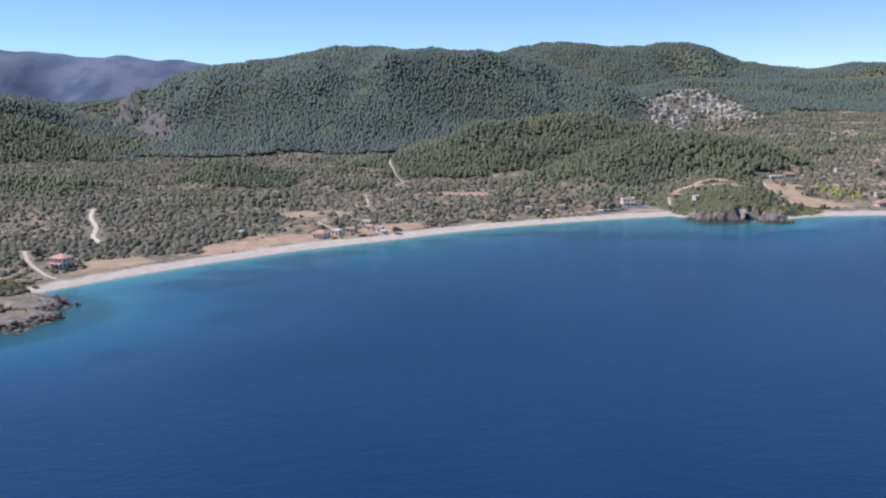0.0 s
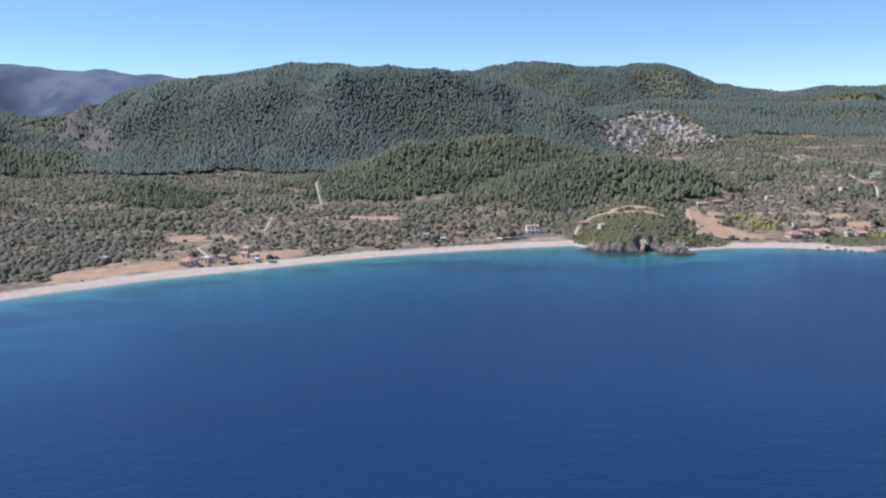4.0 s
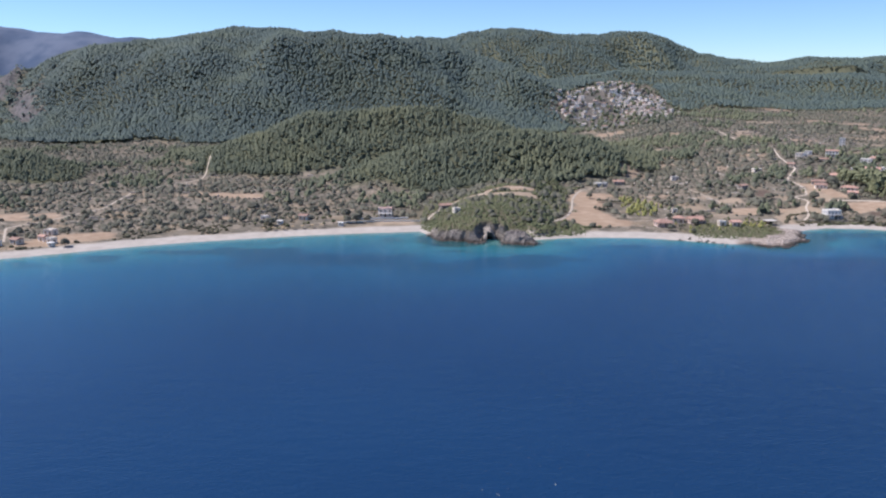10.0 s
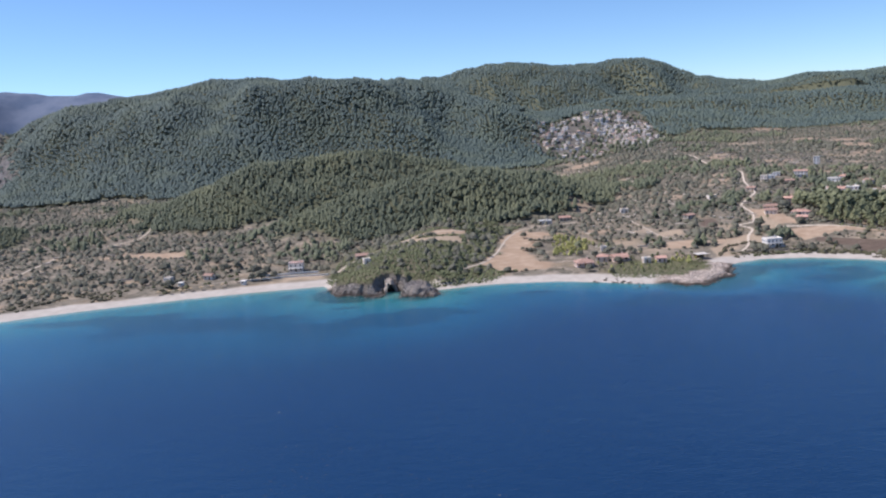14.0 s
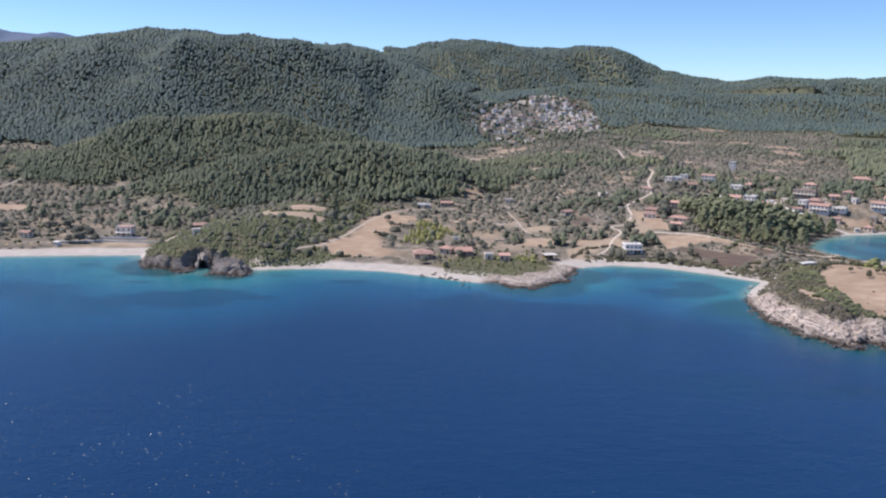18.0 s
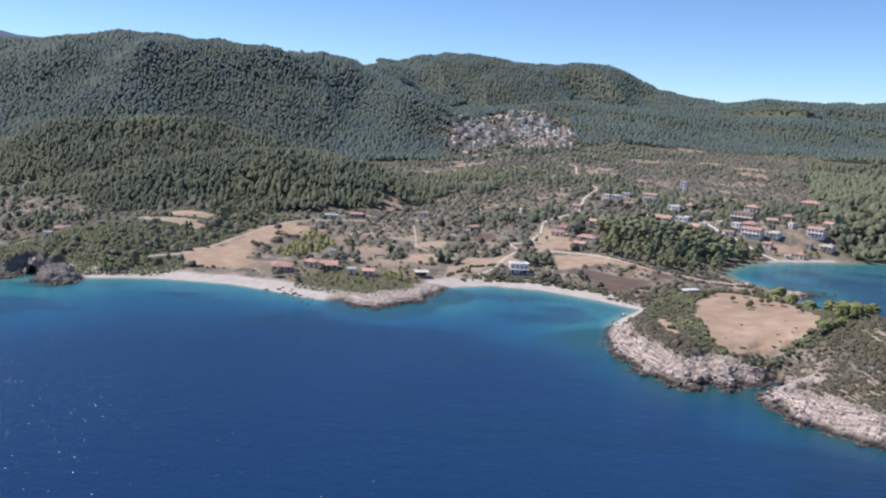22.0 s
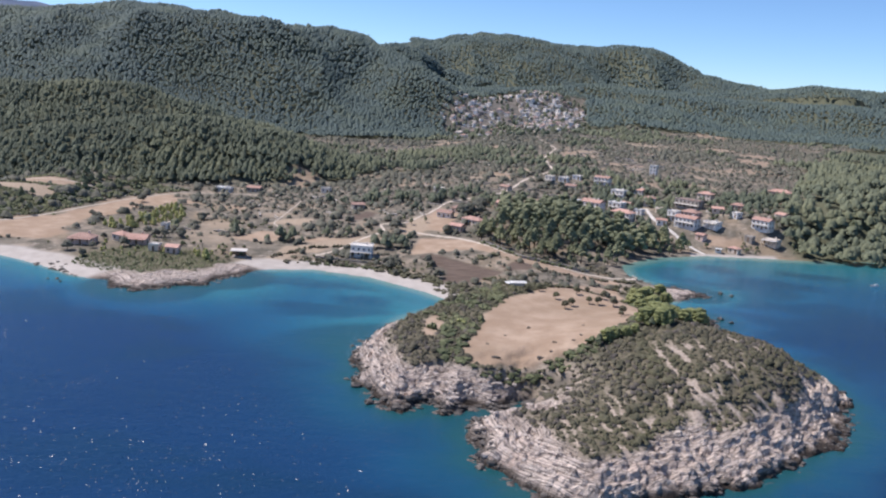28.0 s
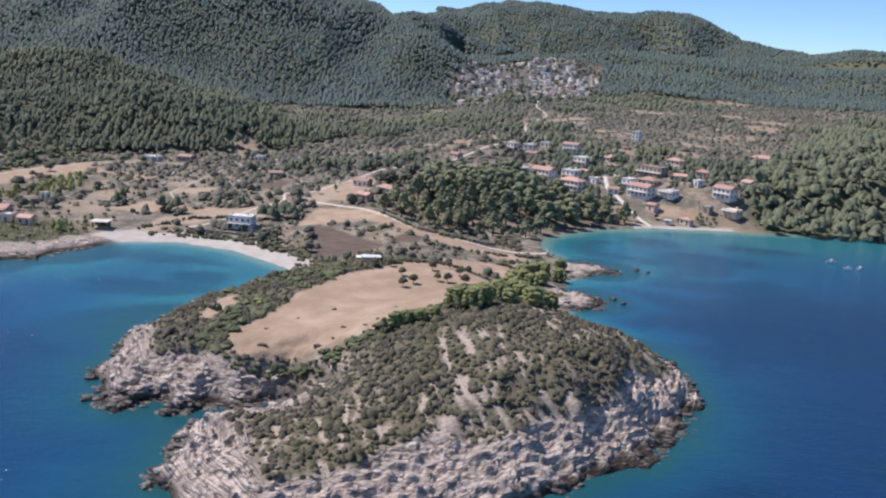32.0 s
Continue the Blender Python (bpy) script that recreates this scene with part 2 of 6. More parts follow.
def terrain(x, y):
    """Height, distance inland, rock, woodedness of the land at x, y."""
    zone, tall, wide = rockiness(x, y)
    jag = zone * (2.6 * fbm(x, y, 9, 3, 21) + 1.2 * fbm(x, y, 3.2, 2, 22)) + (1 - zone) * 1.2 * fbm(x, y, 40, 2, 23)
    shore = ring_distance(x, y, LAND)
    inland = shore + np.where(np.abs(x) < 900, jag, 0)
    d = np.maximum(inland, 0)
    east = smooth(300, 480, x)
    plain = 2.6 * (1 - np.exp(-d / 20)) + (1 - east) * 0.0125 * d + east * (15 * (1 - np.exp(-np.maximum(d - 25, 0) / 120)) + 0.027 * np.maximum(d - 25, 0))
    crag = tall * (1 - np.exp(-d / (3.0 + 0.55 * tall)))
    high, wooded, share = hills(x, y)
    table = smooth(66, 40, np.hypot(x - 497, (y - 500) * 0.85)) * smooth(4, 18, d)        # the headland's flat top
    knob = smooth(62, 5, np.hypot((x - 548), (y - 476) * 1.1)) * smooth(2, 22, d)
    z = plain * (1 - zone) + np.maximum(crag, plain) * zone
    rise = high * smooth(0, 45, d + 40 * zone * smooth(0, 6, d)) * (1 + 0.05 * fbm(x, y, 90, 4, 31))
    z = (np.maximum(z, 0) ** 3 + rise ** 3) ** (1 / 3)
    z = z * (1 - table) + (8.6 + 0.02 * (y - 470)) * table + knob * 9.0
    land = smooth(6, 60, high)
    fold = fbm(x + 0.25 * y, 0.33 * y, 150, 2, 36)
    spurs = 23 * (0.62 - 2.0 * np.abs(fold)) + 13 * fbm(x - 0.3 * y, 0.45 * y, 120, 3, 32)
    z = z + spurs * smooth(18, 105, high) * smooth(0.985, 0.76, share) * smooth(-640, -360, x) * (y < 2600)
    z = z + land * 3.0 * fbm(x, y, 120, 4, 33) + smooth(30, 90, d) * 0.6 * fbm(x, y, 35, 3, 34)
    z = z + 70 * (0.4 - 1.5 * np.abs(fbm(x + 0.3 * y, 0.5 * y, 480, 3, 30))) * smooth(2800, 3100, y) * smooth(0.97, 0.7, share) * smooth(40, 120, high)
    z = z + cliff(x, y) * 15 * fbm(x, y, 38, 4, 42)
    lid, near = gorge(x, y)
    z = np.where(near < 160, np.minimum(z, lid + 6 * fbm(x, y, 26, 3, 35)), z)
    band = zone * smooth(1.25, 0.8, (d + 0.32 * wide * fbm(x, y, 14, 3, 41)) / (wide + 0.01))
    band = band * (1 - 0.95 * smooth(24, 12, np.hypot(x - 513, y - 466))) * (1 - 0.9 * smooth(30, 20, np.hypot(x - 497, y - 492)))
    plot = np.zeros(x.shape)
    near_plot = np.hypot(x - 505, y - 505) < 75
    if near_plot.any():
        plot[near_plot] = smooth(-3.5, -0.5, ring_distance(x[near_plot], y[near_plot], np.array(FIELDS[0][1], float)))
    band = band * (1 - plot)
    ledge = shore + 1.3 * fbm(x, y, 15, 2, 43)
    strata = np.abs(value_noise(ledge / 1.7, (x * 0.8 + y * 0.6) / 6.0, 44) * 2 - 1)
    crack = np.abs(value_noise(ledge / 1.05, (x * 0.9 + y * 0.43) / 6.0, 46) * 2 - 1)
    blocks = lattice(np.floor(ledge / 1.2).astype(np.int64), np.floor((x * 0.8 + y * 0.6) / 4.5 + 0.7 * fbm(x, y, 6, 2, 47)).astype(np.int64), 48)
    z = z + band * smooth(0, 2.0, d) * np.clip(tall / 5.5, 0.3, 1) * (0.75 * (strata - 0.45) + 0.75 * (crack - 0.4) + 0.6 * (blocks - 0.5) + 0.45 * fbm(x, y, 4, 3, 45) + 0.55 * fbm(x, y, 1.5, 2, 49))
    step = z / 1.25 + 1.1 * fbm(x, y, 7, 3, 50)
    z = z + band * smooth(0.5, 3, d) * 1.15 * (smooth(0.25, 0.95, step - np.floor(step)) - (step - np.floor(step)))
    woods = np.maximum(smooth(1430, 1475, y + 95 * fbm(x, y, 130, 3, 37)) * (x > 540) * (y < 1720), smooth(-8, 12, x - np.interp(y, (740, 977, 1228, 1450), (632, 690, 800, 900)) + 18 * fbm(x, y, 70, 2, 38)) * (y > 716) * (y < 1480))
    sea = -0.12 * np.minimum(np.maximum(-inland, 0), 200) - 0.4
    return np.where(inland > 0, np.maximum(z, 0.02 * d + 0.05), sea), inland, band, np.maximum(smooth(3, 10, (wooded + 10 * fbm(x, y, 60, 3, 39) * smooth(0.5, 4, wooded) * smooth(30, 14, wooded)) * smooth(0, 22, d)), woods) * (1 - 0.82 * cliff(x, y)) * (1 - smooth(1.1, 0.85, np.hypot((x - 578) / 58, (y - 762) / 62))), zone


FIELDS = []


def field(kind, ring):
    FIELDS.append((kind, ring, 1.0))


field("straw", [(479, 469), (482, 486), (484, 505), (488, 527), (500, 546), (514, 556), (529, 561), (533, 540), (530, 515), (526, 498), (521, 484), (516, 475), (510, 471), (501, 468), (495, 465), (489, 459), (484, 461)])
field("straw", [(467, 478), (466, 494), (469, 500), (472, 490), (471, 478)])
field("plough", [(445, 611), (450, 615), (467, 603), (484, 591), (480, 585), (473, 579), (467, 574), (460, 579), (460, 593), (450, 602)])
field("plough", [(482, 599), (487, 606), (497, 608), (496, 593), (487, 593)])
field("straw", [(440, 612), (470, 622), (500, 604), (530, 596), (534, 606), (490, 628), (455, 640), (440, 640)])
field("straw", [(497, 572), (520, 590), (531, 592), (532, 575), (512, 566)])
field("straw", [(434, 655), (452, 650), (452, 705), (438, 712)])
field("path", [(383, 580), (392, 584), (404, 612), (424, 622), (420, 634), (398, 628), (384, 604)])
field("straw", [(245, 592), (262, 577), (284, 574), (289, 592), (281, 612), (279, 640), (286, 672), (304, 697), (276, 716), (270, 702), (264, 676), (261, 656), (258, 636), (252, 612)])
field("path", [(166, 634), (176, 660), (188, 674), (204, 668), (222, 664), (238, 670), (238, 650), (222, 646), (204, 652), (190, 658), (181, 650), (171, 630)])
field("straw", [(196, 676), (222, 670), (240, 676), (238, 690), (214, 690)])
field("straw", [(584, 722), (606, 722), (606, 734), (586, 734)])
field("straw", [(-138, 462), (-100, 492), (-66, 512), (-74, 528), (-112, 516), (-146, 482)])
field("straw", [(-60, 516), (-34, 530), (-10, 548), (-20, 566), (-52, 548)])
field("straw", [(-190, 424), (-160, 448), (-172, 466), (-198, 448)])
field("path", [(120, 578), (160, 584), (158, 600), (118, 594)])
field("straw", [(-30, 700), (30, 690), (40, 715), (-20, 722)])
field("straw", [(-120, 590), (-70, 600), (-80, 625), (-125, 615)])


def patch(kind, x, y, wide, deep, seed):
    """A rough oval of bare land."""
    FIELDS.append((kind, [(x + 0.5 * wide * (0.75 + 0.5 * lattice(k, seed, 9)) * math.cos(k * 0.628), y + 0.5 * deep * (0.75 + 0.5 * lattice(k, seed, 10)) * math.sin(k * 0.628)) for k in range(10)], 0.72))


FIELDS.append(("path", [(324, 640), (341, 650), (352, 628), (366, 606), (360, 594), (346, 593), (338, 612)], 0.5))
field("plough", [(395, 668), (407, 666), (409, 688), (398, 692)])
field("path", [(428, 646), (441, 642), (440, 680), (430, 680)])
field("straw", [(384, 622), (392, 620), (412, 626), (414, 634), (394, 632)])
field("straw", [(360, 612), (378, 612), (384, 628), (366, 630)])
field("path", [(364, 650), (378, 648), (382, 662), (366, 664)])
patch("straw", 522, 1050, 30, 70, 0)
patch("straw", 688, 1258, 34, 60, 1)
patch("straw", 720, 1208, 36, 55, 2)
patch("path", 478, 903, 34, 26, 3)
patch("straw", 568, 892, 32, 22, 4)
patch("path", 654, 1090, 24, 20, 5)
patch("straw", 715, 1478, 52, 70, 6)
patch("straw", 464, 860, 26, 30, 7)
patch("path", 371, 839, 26, 24, 8)
patch("path", 353, 608, 15, 12, 10)
patch("path", 409, 656, 11, 22, 11)
patch("straw", 400, 622, 26, 12, 12)
patch("path", 362, 671, 20, 14, 13)
patch("straw", -109, 613, 26, 26, 16)
patch("straw", -44, 545, 26, 14, 18)
patch("path", -106, 788, 34, 16, 19)
patch("straw", 0, 625, 16, 16, 20)
patch("straw", 30, 606, 17, 14, 21)
patch("straw", 78, 658, 24, 26, 22)
patch("straw", 487, 771, 22, 18, 23)
patch("straw", -120, 518, 30, 22, 24)
patch("straw", -161, 531, 18, 16, 25)
patch("path", -123, 779, 36, 12, 27)
patch("straw", -191, 601, 12, 14, 28)
patch("straw", 430, 1080, 40, 30, 30)
patch("path", 620, 960, 26, 18, 31)
patch("straw", 590, 1120, 40, 34, 32)
patch("path", 400, 960, 22, 22, 33)
patch("path", 526, 1090, 42, 36, 34)
patch("straw", 678, 1040, 46, 40, 35)
patch("path", 645, 1010, 30, 26, 36)
patch("straw", 560, 1000, 34, 22, 37)
patch("path", 470, 985, 40, 26, 38)
patch("straw", 330, 800, 22, 26, 39)
patch("straw", 410, 790, 34, 18, 41)
patch("path", 450, 840, 24, 16, 42)
patch("straw", 330, 690, 26, 16, 43)
patch("path", 610, 905, 30, 20, 44)
patch("straw", 700, 1130, 40, 60, 45)
patch("path", 600, 1240, 50, 60, 46)
patch("straw", 380, 1180, 60, 50, 47)
patch("path", 340, 1120, 44, 50, 48)
patch("straw", 430, 1260, 50, 40, 49)


# Roads and tracks: (label, line, width, whether of concrete).
ROADS = [
    ("pale dirt track beside the dry field", [(238, 584), (247, 597), (253, 612), (259, 636), (262, 656), (265, 676), (271, 702), (278, 724), (292, 738), (320, 745)], 2.5, False),
    ("pale dirt track winding up from the cove", [(400, 600), (408, 612), (414, 632), (422, 646), (416, 660), (428, 664), (436, 690), (440, 730)], 2.2, False),
    ("dusty lane along the foot of the grove", [(436, 648), (460, 640), (486, 620), (512, 618), (530, 614), (540, 622), (541, 640)], 3.2, False),
    ("concrete ramp down to the eastern beach", [(584, 706), (576, 722), (568, 740), (562, 760), (560, 790)], 3.5, True),
    ("white gravel track on the western slope", [(-268, 625), (-256, 592), (-250, 578), (-236, 553), (-229, 529), (-216, 508)], 4.6, False),
    ("white gravel track to the villa", [(-250, 482), (-235, 455), (-222, 436), (-206, 416), (-198, 410)], 3.5, False),
    ("dirt track among the olive groves", [(440, 730), (470, 790), (480, 850), (500, 920), (490, 1000), (500, 1100), (480, 1200), (470, 1330)], 2.4, False),
    ("dirt track in the western plain", [(-70, 530), (-90, 570), (-60, 640), (-70, 720), (-40, 800), (-60, 900), (-56, 985)], 2.2, False),
    ("dirt lane on the cape's slope", [(163, 600), (172, 636), (186, 660), (215, 678), (244, 690)], 2.2, False),
    ("dirt track between the gardens and the groves", [(372, 640), (364, 650), (362, 675), (360, 692), (357, 718)], 1.4, False),
]


def road_gap(x, y):
    """1 on the roads, 0 a little beside them."""
    best = np.full(np.shape(x), 1e9)
    for label, way, width, paved in ROADS:
        way = np.array(way, float)
        for a, b in zip(way, way[1:]):
            e = b - a
            u = np.clip(((x - a[0]) * e[0] + (y - a[1]) * e[1]) / (e @ e), 0, 1)
            best = np.minimum(best, np.hypot(x - a[0] - u * e[0], y - a[1] - u * e[1]) - 0.5 * width)
    return smooth(2.6, 1.2, best)


def headland_gap(x, y):
    """Streaks of bare ground between the islet's scrub."""
    streak = value_noise((x * 0.9 + y * 0.42) / 0.95 + 1.1 * fbm(x, y, 7, 2, 82), (y * 0.9 - x * 0.42) / 5.0, 83)
    return smooth(0.62, 0.76, streak) * smooth(-0.75, 0.0, fbm(x, y, 20, 2, 87)) * ~((np.hypot(x - 470, y - 485) < 40) | (y > 505))


def cover(x, y):
    """Weights of straw, plough and bare path at x, y."""
    out = {"straw": np.zeros(x.shape), "plough": np.zeros(x.shape), "path": np.zeros(x.shape)}
    rag = 2.0 + 3.0 * smooth(440, 380, x) + 4.0 * smooth(700, 800, y)
    wx, wy = x + rag * fbm(x, y, 14, 3, 51), y + rag * fbm(x, y, 14, 3, 52)
    for kind, ring, weight in FIELDS:
        r = np.array(ring, float)
        near = (x > r[:, 0].min() - 12) & (x < r[:, 0].max() + 12) & (y > r[:, 1].min() - 12) & (y < r[:, 1].max() + 12)
        if near.any():
            out[kind][near] = np.maximum(out[kind][near], weight * smooth(-0.8 - 4 * (weight < 1), 1.2 + 4 * (weight < 1), ring_distance(wx[near], wy[near], r)))
    worn = 1 - smooth(200, 160, x) * smooth(545, 600, y) * smooth(0.15, -0.35, fbm(x, y, 13, 3, 53))
    for kind in out:
        out[kind] = out[kind] * worn
    return out


# ---- materials ----
def nodes_of(name):
    m = bpy.data.materials.new(name)
    m.use_nodes = True
    return m, m.node_tree, m.node_tree.nodes["Principled BSDF"]


def noise_node(tree, scale, detail=4.0, rough=0.6, coords=None, stretch=None):
    n = tree.nodes.new("ShaderNodeTexNoise")
    n.inputs["Scale"].default_value, n.inputs["Detail"].default_value, n.inputs["Roughness"].default_value = scale, detail, rough
    if coords is None:
        coords = tree.nodes.new("ShaderNodeNewGeometry").outputs["Position"]
    if stretch:
        mp = tree.nodes.new("ShaderNodeMapping")
        mp.inputs["Scale"].default_value, mp.inputs["Rotation"].default_value = stretch[:3], (0, 0, radians(stretch[3]) if len(stretch) > 3 else 0)
        tree.links.new(coords, mp.inputs[0])
        coords = mp.outputs[0]
    tree.links.new(coords, n.inputs["Vector"])
    return n.outputs["Fac"]


def ramp(tree, fac, a, b):
    r = tree.nodes.new("ShaderNodeMapRange")
    r.inputs["From Min"].default_value, r.inputs["From Max"].default_value = a, b
    r.interpolation_type = "SMOOTHSTEP"
    tree.links.new(fac, r.inputs["Value"])
    return r.outputs["Result"]


def mixed(tree, fac, a, b, blend="MIX"):
    n = tree.nodes.new("ShaderNodeMix")
    n.data_type, n.blend_type = "RGBA", blend
    for value, slot in ((fac, n.inputs["Factor"]), (a, n.inputs["A"]), (b, n.inputs["B"])):
        if isinstance(value, bpy.types.NodeSocket):
            tree.links.new(value, slot)
        elif isinstance(value, (int, float)):
            slot.default_value = value
        else:
            slot.default_value = (*value, 1)
    return n.outputs["Result"]


def times(tree, a, b, how="MULTIPLY"):
    n = tree.nodes.new("ShaderNodeMath")
    n.operation = how
    for value, slot in ((a, n.inputs[0]), (b, n.inputs[1])):
        if isinstance(value, bpy.types.NodeSocket):
            tree.links.new(value, slot)
        else:
            slot.default_value = value
    return n.outputs[0]


def bumped(tree, shader, height, strength, distance):
    b = tree.nodes.new("ShaderNodeBump")
    b.inputs["Strength"].default_value, b.inputs["Distance"].default_value = strength, distance
    tree.links.new(height, b.inputs["Height"])
    tree.links.new(b.outputs[0], shader.inputs["Normal"])


def attribute(tree, name):
    n = tree.nodes.new("ShaderNodeAttribute")
    n.attribute_name = name
    return n.outputs["Fac"]


def plain_material(name, dark, light, scale, rough=0.8, relief=0.02, metal=0.0):
    """A worn surface: two colours in grain and in broad stains, with fine relief and a little change from object to object."""
    m, t, s = nodes_of(name)
    grain, stain = noise_node(t, scale, 5), noise_node(t, scale * 0.13, 3)
    c = mixed(t, ramp(t, grain, 0.3, 0.7), dark, light)
    c = mixed(t, times(t, ramp(t, stain, 0.45, 0.75), 0.35), c, tuple(0.6 * v for v in dark))
    info = t.nodes.new("ShaderNodeObjectInfo")
    hue = t.nodes.new("ShaderNodeHueSaturation")
    t.links.new(times(t, times(t, info.outputs["Random"], 0.35), 0.82, "ADD"), hue.inputs["Value"])
    t.links.new(c, hue.inputs["Color"])
    t.links.new(hue.outputs[0], s.inputs["Base Color"])
    s.inputs["Roughness"].default_value, s.inputs["Metallic"].default_value = rough, metal
    bumped(t, s, grain, 0.5, relief)
    return m


def leaf_material(name, dark, light, warm, grain=2.2):
    """Foliage: colour varies from plant to plant and from tuft to tuft."""
    m, t, s = nodes_of(name)
    geo = t.nodes.new("ShaderNodeNewGeometry")
    n1, n2, n3 = noise_node(t, grain, 4, 0.7), noise_node(t, 0.02, 4), noise_node(t, grain * 3.1, 3, 0.7)
    c = mixed(t, geo.outputs["Random Per Island"], dark, light)
    c = mixed(t, times(t, ramp(t, n2, 0.42, 0.68), 0.6), c, warm)
    c = mixed(t, ramp(t, n1, 0.35, 0.7), mixed(t, 0.3, c, tuple(0.65 * v for v in dark)), c)
    t.links.new(c, s.inputs["Base Color"])
    s.inputs["Roughness"].default_value = 0.75
    s.inputs["Specular IOR Level"].default_value = 0.25
    bumped(t, s, times(t, n1, times(t, n3, 0.5), "ADD"), 0.85, 0.7 / grain)
    return m


def ground_material():
    m, t, s = nodes_of("ground")
    fine, mid, broad, huge = noise_node(t, 1.4, 5), noise_node(t, 0.16, 5), noise_node(t, 0.03, 4), noise_node(t, 0.006, 4)
    c = mixed(t, ramp(t, mid, 0.38, 0.62), (0.112, 0.100, 0.078), (0.190, 0.165, 0.130))
    c = mixed(t, ramp(t, broad, 0.5, 0.66), c, mixed(t, ramp(t, fine, 0.3, 0.7), (0.20, 0.155, 0.105), (0.28, 0.22, 0.155)))
    speck = noise_node(t, 0.11, 3, 0.55)
    c = mixed(t, times(t, ramp(t, speck, 0.54, 0.68), 0.7), c, mixed(t, fine, (0.25, 0.20, 0.152), (0.40, 0.33, 0.262)))
    chips = noise_node(t, 0.38, 3, 0.55)
    c = mixed(t, times(t, ramp(t, chips, 0.61, 0.68), 0.5), c, mixed(t, fine, (0.33, 0.27, 0.215), (0.56, 0.485, 0.405)))
    c = mixed(t, attribute(t, "wood"), c, mixed(t, mid, (0.085, 0.092, 0.055), (0.135, 0.135, 0.088)))
    c = mixed(t, attribute(t, "cliff"), c, mixed(t, ramp(t, mid, 0.35, 0.65), (0.062, 0.062, 0.068), (0.150, 0.140, 0.142)))
    # Haze painted as blue ground on the farthest mountains.
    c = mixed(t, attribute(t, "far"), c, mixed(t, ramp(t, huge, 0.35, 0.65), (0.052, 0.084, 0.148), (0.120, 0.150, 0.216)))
    straw = mixed(t, ramp(t, mid, 0.35, 0.7), (0.310, 0.222, 0.155), (0.405, 0.305, 0.225))
    straw = mixed(t, times(t, ramp(t, broad, 0.45, 0.7), 0.5), straw, (0.275, 0.200, 0.135))
    straw = mixed(t, times(t, ramp(t, fine, 0.55, 0.8), 0.35), straw, (0.17, 0.125, 0.075))
    c = mixed(t, attribute(t, "straw"), c, straw)
    furrow = noise_node(t, 1.0, 3, 0.5, None, (0.15, 1.1, 1, 35))
    c = mixed(t, attribute(t, "plough"), c, mixed(t, ramp(t, furrow, 0.3, 0.7), (0.088, 0.064, 0.050), (0.155, 0.116, 0.092)))
    c = mixed(t, attribute(t, "litter"), c, mixed(t, ramp(t, fine, 0.3, 0.7), (0.105, 0.096, 0.064), (0.18, 0.155, 0.108)))
    c = mixed(t, attribute(t, "soil"), c, mixed(t, ramp(t, fine, 0.3, 0.7), (0.30, 0.240, 0.190), (0.46, 0.385, 0.320)))
    c = mixed(t, attribute(t, "path"), c, mixed(t, ramp(t, fine, 0.3, 0.7), (0.29, 0.22, 0.155), (0.40, 0.32, 0.24)))
    sand = mixed(t, ramp(t, mid, 0.3, 0.7), (0.385, 0.345, 0.308), (0.47, 0.428, 0.388))
    c = mixed(t, attribute(t, "sand"), c, sand)
    bed = t.nodes.new("ShaderNodeCombineXYZ")
    t.links.new(times(t, attribute(t, "ledge"), 1.5), bed.inputs[0])
    t.links.new(times(t, attribute(t, "along"), 0.52), bed.inputs[1])
    veins = noise_node(t, 0.75, 6, 0.72, bed.outputs[0])
    crack = times(t, ramp(t, noise_node(t, 1.5, 4, 0.65, bed.outputs[0]), 0.54, 0.63), 0.45)
    rock = mixed(t, ramp(t, veins, 0.3, 0.6), (0.41, 0.328, 0.280), (0.80, 0.680, 0.590))
    jumble = t.nodes.new("ShaderNodeVectorMath")
    jumble.operation = "MULTIPLY_ADD"
    t.links.new(noise_node(t, 0.5, 3), jumble.inputs[0])
    jumble.inputs[1].default_value = (1.1, 0.9, 0.6)
    t.links.new(bed.outputs[0], jumble.inputs[2])
    joints = t.nodes.new("ShaderNodeTexVoronoi")
    joints.feature = "DISTANCE_TO_EDGE"
    joints.inputs["Scale"].default_value = 0.62
    t.links.new(jumble.outputs[0], joints.inputs["Vector"])
    joint = ramp(t, joints.outputs["Distance"], 0.09, 0.015)
    stone_tone = t.nodes.new("ShaderNodeTexVoronoi")
    stone_tone.inputs["Scale"].default_value = 0.62
    t.links.new(jumble.outputs[0], stone_tone.inputs["Vector"])
    tone = t.nodes.new("ShaderNodeSeparateXYZ")
    t.links.new(stone_tone.outputs["Color"], tone.inputs[0])
    rock = mixed(t, times(t, tone.outputs[0], 0.6), rock, (0.36, 0.30, 0.26))
    rock = mixed(t, times(t, ramp(t, mid, 0.48, 0.7), 0.6), rock, (0.56, 0.43, 0.35))
    rock = mixed(t, times(t, ramp(t, fine, 0.56, 0.75), 0.45), rock, (0.20, 0.17, 0.15))
    rock = mixed(t, attribute(t, "grey"), rock, mixed(t, ramp(t, veins, 0.3, 0.68), (0.17, 0.148, 0.132), (0.42, 0.375, 0.34)))
    rock = mixed(t, crack, rock, (0.085, 0.072, 0.066))
    rock = mixed(t, times(t, joint, 0.6), rock, (0.12, 0.098, 0.086))
    c = mixed(t, attribute(t, "rock"), c, rock)
    c = mixed(t, attribute(t, "wet"), c, mixed(t, fine, (0.028, 0.022, 0.018), (0.075, 0.06, 0.05)))
    t.links.new(c, s.inputs["Base Color"])
    s.inputs["Roughness"].default_value = 0.9
